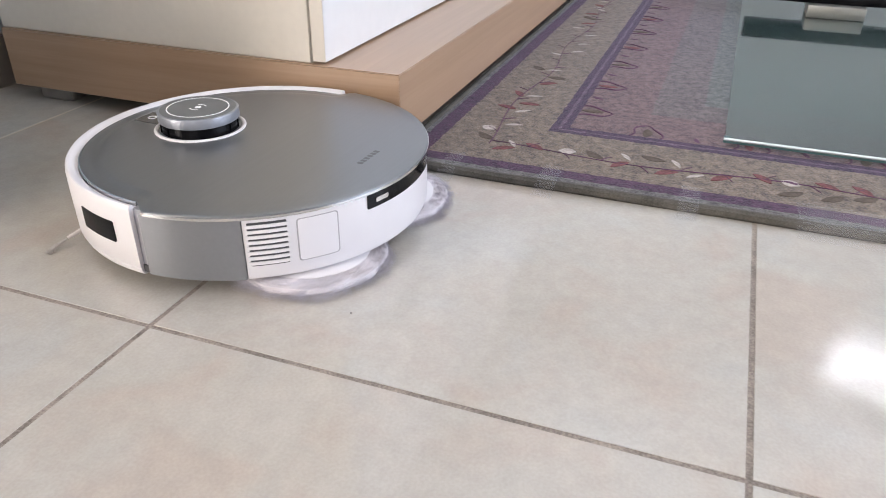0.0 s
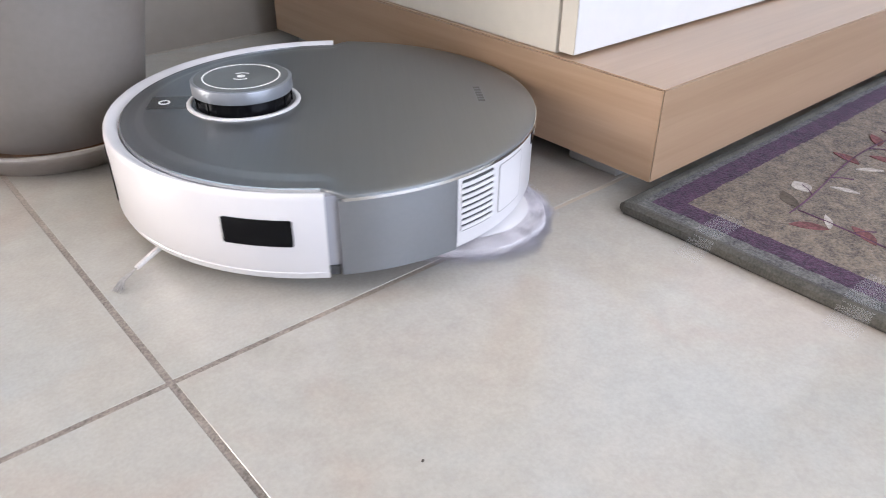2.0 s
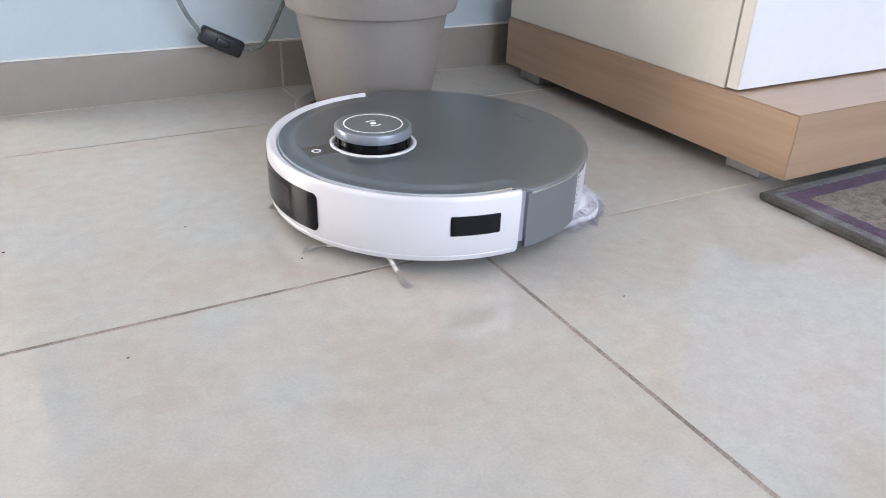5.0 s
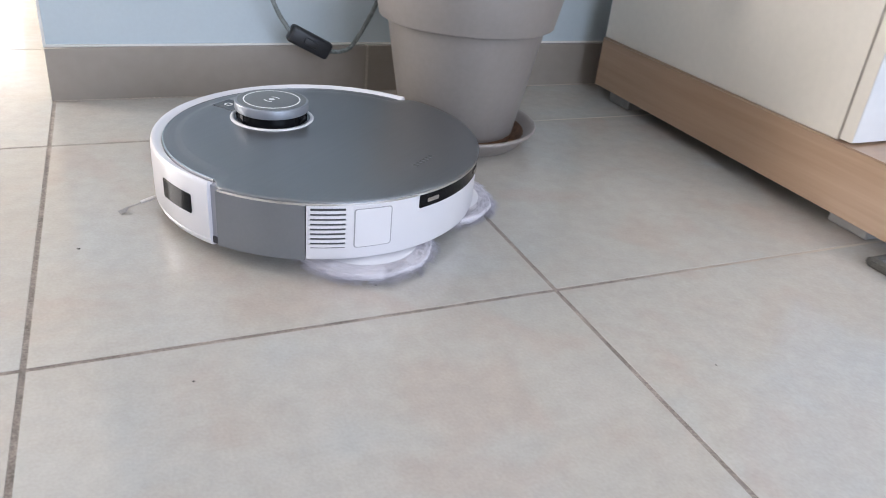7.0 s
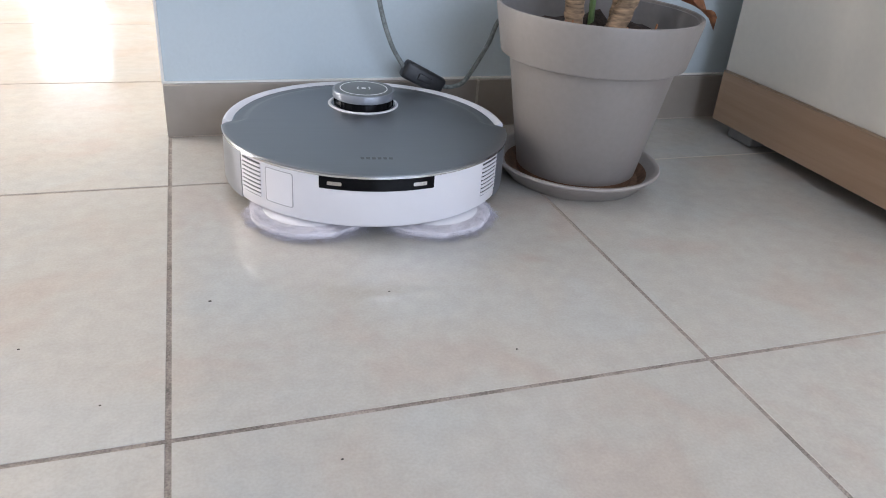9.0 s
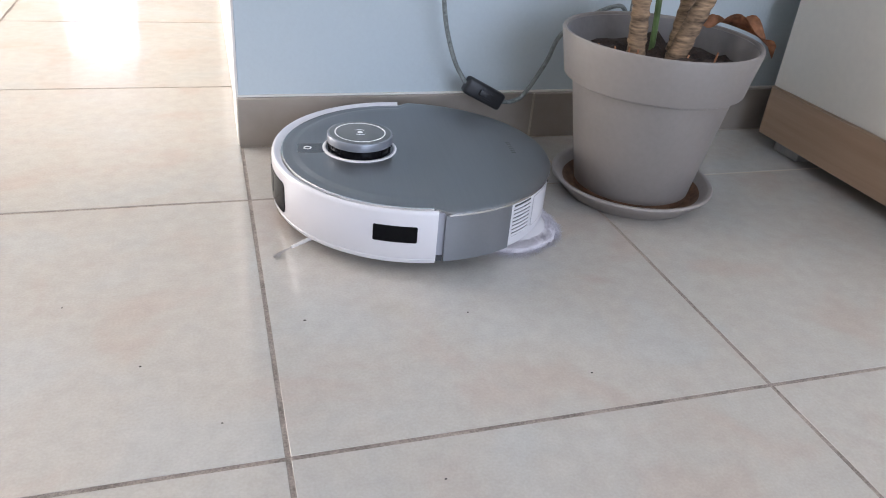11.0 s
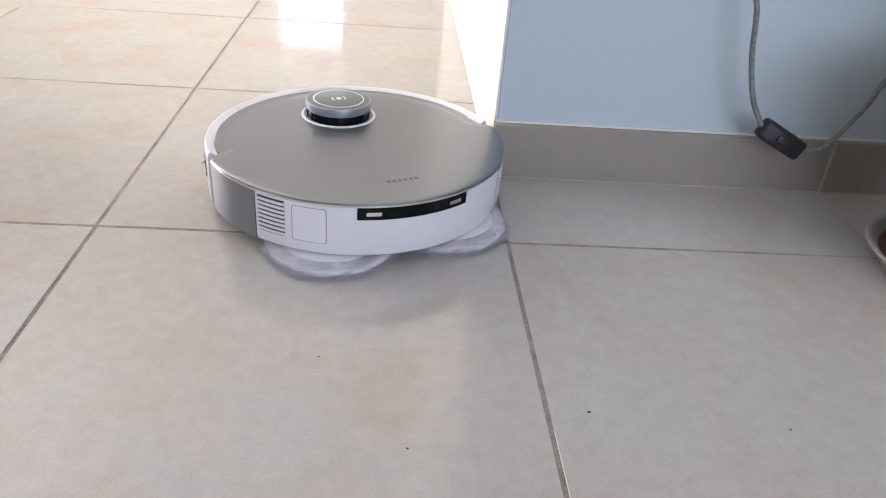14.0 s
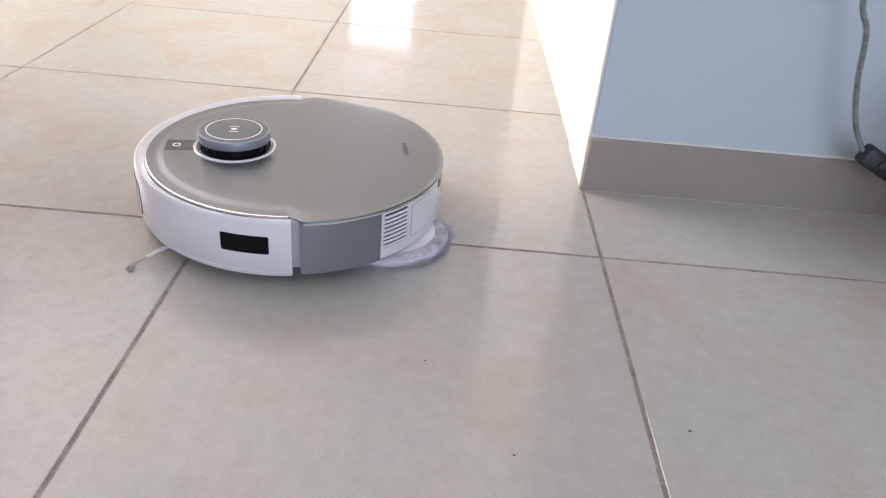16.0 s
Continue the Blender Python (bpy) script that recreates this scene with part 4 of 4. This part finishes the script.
                    z1 = z + rng.uniform(-0.004, 0.0022)
                b = a + rng.uniform(-0.16, 0.02)
                w = rng.uniform(0.006, 0.020)
                p0, p1, p2 = (r0 * math.cos(a - w), r0 * math.sin(a - w), z), (r0 * math.cos(a + w), r0 * math.sin(a + w), z + 0.0012), (r1 * math.cos(b), r1 * math.sin(b), z1)
                q = [bm.verts.new(u) for u in (p0, p1, p2, (p0[0], p0[1], z + 0.002))]
                for tri in ((0, 1, 2), (0, 1, 3), (1, 2, 3), (0, 2, 3)):
                    bm.faces.new([q[i] for i in tri])
            part(kind, bm, M_FRINGE if kind == "fringe" else M_PAD, pad, "frayed grey fringe" if kind == "fringe" else "matted white tufts")
        spun.append((pad, s))
    brushes = []
    for s in (1, -1):
        br = part("side_brush", lathe([(0, 0.010), (0.010, 0.010), (0.012, 0.013), (0.010, 0.017), (0, 0.017)], 20), M_DARK, rb, "spinning side brush")
        br.matrix_basis = pose(0.112, s * 0.098, 0)
        for k in range(3):
            a = 2 * math.pi * k / 3
            arm = part("arm", tube([(0.008 * math.cos(a), 0.008 * math.sin(a), 0.013), (0.030 * math.cos(a), 0.030 * math.sin(a), 0.011), (0.052 * math.cos(a), 0.052 * math.sin(a), 0.0065)], 0.0024, 6, taper=(1.2, 1.0, 0.8)), M_BRISTLE, br, "pale flexible brush arm")
            bm = bmesh.new()
            for q in range(15):
                da = (q - 7) * 0.007 + 0.004 * math.sin(q * 5.1)
                r1 = 0.074 + 0.003 * math.sin(q * 3.7)
                tube([(0.050 * math.cos(a), 0.050 * math.sin(a), 0.0068), (0.066 * math.cos(a + da * 0.6), 0.066 * math.sin(a + da * 0.6), 0.0038), (r1 * math.cos(a + da * 1.2 + 0.05), r1 * math.sin(a + da * 1.2 + 0.05), 0.0011)], 0.00045, 4, bm)
            part("bristles", bm, M_BRISTLE_TIP, arm, "fine grey bristle tuft")
        brushes.append((br, s))
    return rb, spun, brushes


cabinet_unit()
rug()
glass_plate()
potted_plant()
lamp_cord()
ROBOT, PADS, BRUSHES = robot_vacuum()

# crumbs on the floor
for x, y, r in ((0.037, -0.284, 0.0013), (0.30, -0.42, 0.001), (0.21, -0.30, 0.0009), (0.55, -0.62, 0.0009), (-0.12, -0.33, 0.001), (-0.05, -0.42, 0.0008), (0.12, -0.52, 0.0009), (-0.2, -0.22, 0.0008)):
    bm = bmesh.new()
    bmesh.ops.create_icosphere(bm, subdivisions=1, radius=r)
    for v in bm.verts:
        v.co = Vector((v.co.x * 1.5 * (1 + 0.3 * noise.noise(v.co * 900)), v.co.y, max(-0.0002, v.co.z * 0.5)))
    o = tagged(part("crumb", bm, M_DIRT), "tiny dark crumb of dirt on the tiles", "crumb", group="crumbs on the floor")
    o.matrix_world = pose(x, y, 0.0002, 0, 0, 40 * x)

# ---- floor tiles, one mesh shared ----
bm = bmesh.new()
h = TILE / 2 - 0.0023
lo, hi = h, h - 0.0003
v = [[bm.verts.new((sx * q, sy * q, z)) for sx, sy in ((-1, -1), (1, -1), (1, 1), (-1, 1))] for q, z in ((lo, -0.006), (lo, -0.0003), (hi, 0.0))]
for A, B in zip(v, v[1:]):
    for k in range(4):
        bm.faces.new((A[k], A[(k + 1) % 4], B[(k + 1) % 4], B[k]))
bm.faces.new(v[2])
tile_mesh = finish("tile", bm, M_TILE, 20)
for i in range(-6, 9):
    for j in range(-8, 11):
        if i >= 1 and 1 <= j <= 2:
            continue
        t = new("tile", tile_mesh)
        t.parent = floor
        t.matrix_basis = pose(TILE * (i + 0.5), TILE * (j + 0.5), 0, 0, 0, random.choice((0, 90, 180, 270)))


def motions():
    walk(ROBOT, [(t, pose(x, y, 0.0002, 0, 0, a)) for t, x, y, a in (
(0, 0.6986, -0.4369, 86.8), (0.5, 0.7049, -0.3406, 88.4), (1, 0.7039, -0.2893, 95.1), (1.5, 0.7035, -0.3084, 109.1), (2, 0.6992, -0.3073, 145.3),
        (2.5, 0.7009, -0.3099, 179.2), (3, 0.6862, -0.3128, 192.0), (3.5, 0.6178, -0.3288, 183.2), (4, 0.5910, -0.3342, 185.3), (5.2, 0.4600, -0.3430, 179.0),
        (6.5, 0.3582, -0.2870, 134.8), (7, 0.2957, -0.2139, 129.2), (7.5, 0.2653, -0.1586, 111.6), (8, 0.2424, -0.0780, 100.7), (8.5, 0.2430, -0.0382, 84.4),
        (9, 0.2490, -0.0117, 81.5), (9.5, 0.2485, -0.0287, 82.5), (10.2, 0.2430, -0.0340, 120.0), (10.8, 0.2350, -0.0370, 165.0), (11.1, 0.1900, -0.0400, 176.0),
        (11.5, 0.1154, -0.0424, 176.7), (12, 0.0131, -0.0440, 175.2), (12.5, -0.0510, -0.0273, 158.5), (13, -0.1093, 0.0092, 143.0), (13.5, -0.1553, 0.0646, 127.9),
        (14, -0.1835, 0.1089, 113.7), (14.5, -0.1837, 0.1076, 149.4), (15, -0.1849, 0.1034, 184.8), (15.5, -0.2457, 0.0902, 189.4), (16, -0.3806, 0.0572, 189.7))])
    for pad, s in PADS:
        walk(pad, [(k * 0.1, pose(-0.1105, s * 0.0725, 0, 0, 0, s * 75 * k)) for k in range(161)])
    for brush, s in BRUSHES:
        walk(brush, [(k * 0.1, pose(0.112, s * 0.098, 0, 0, 0, s * (76 - 19 * k))) for k in range(161)])


motions()
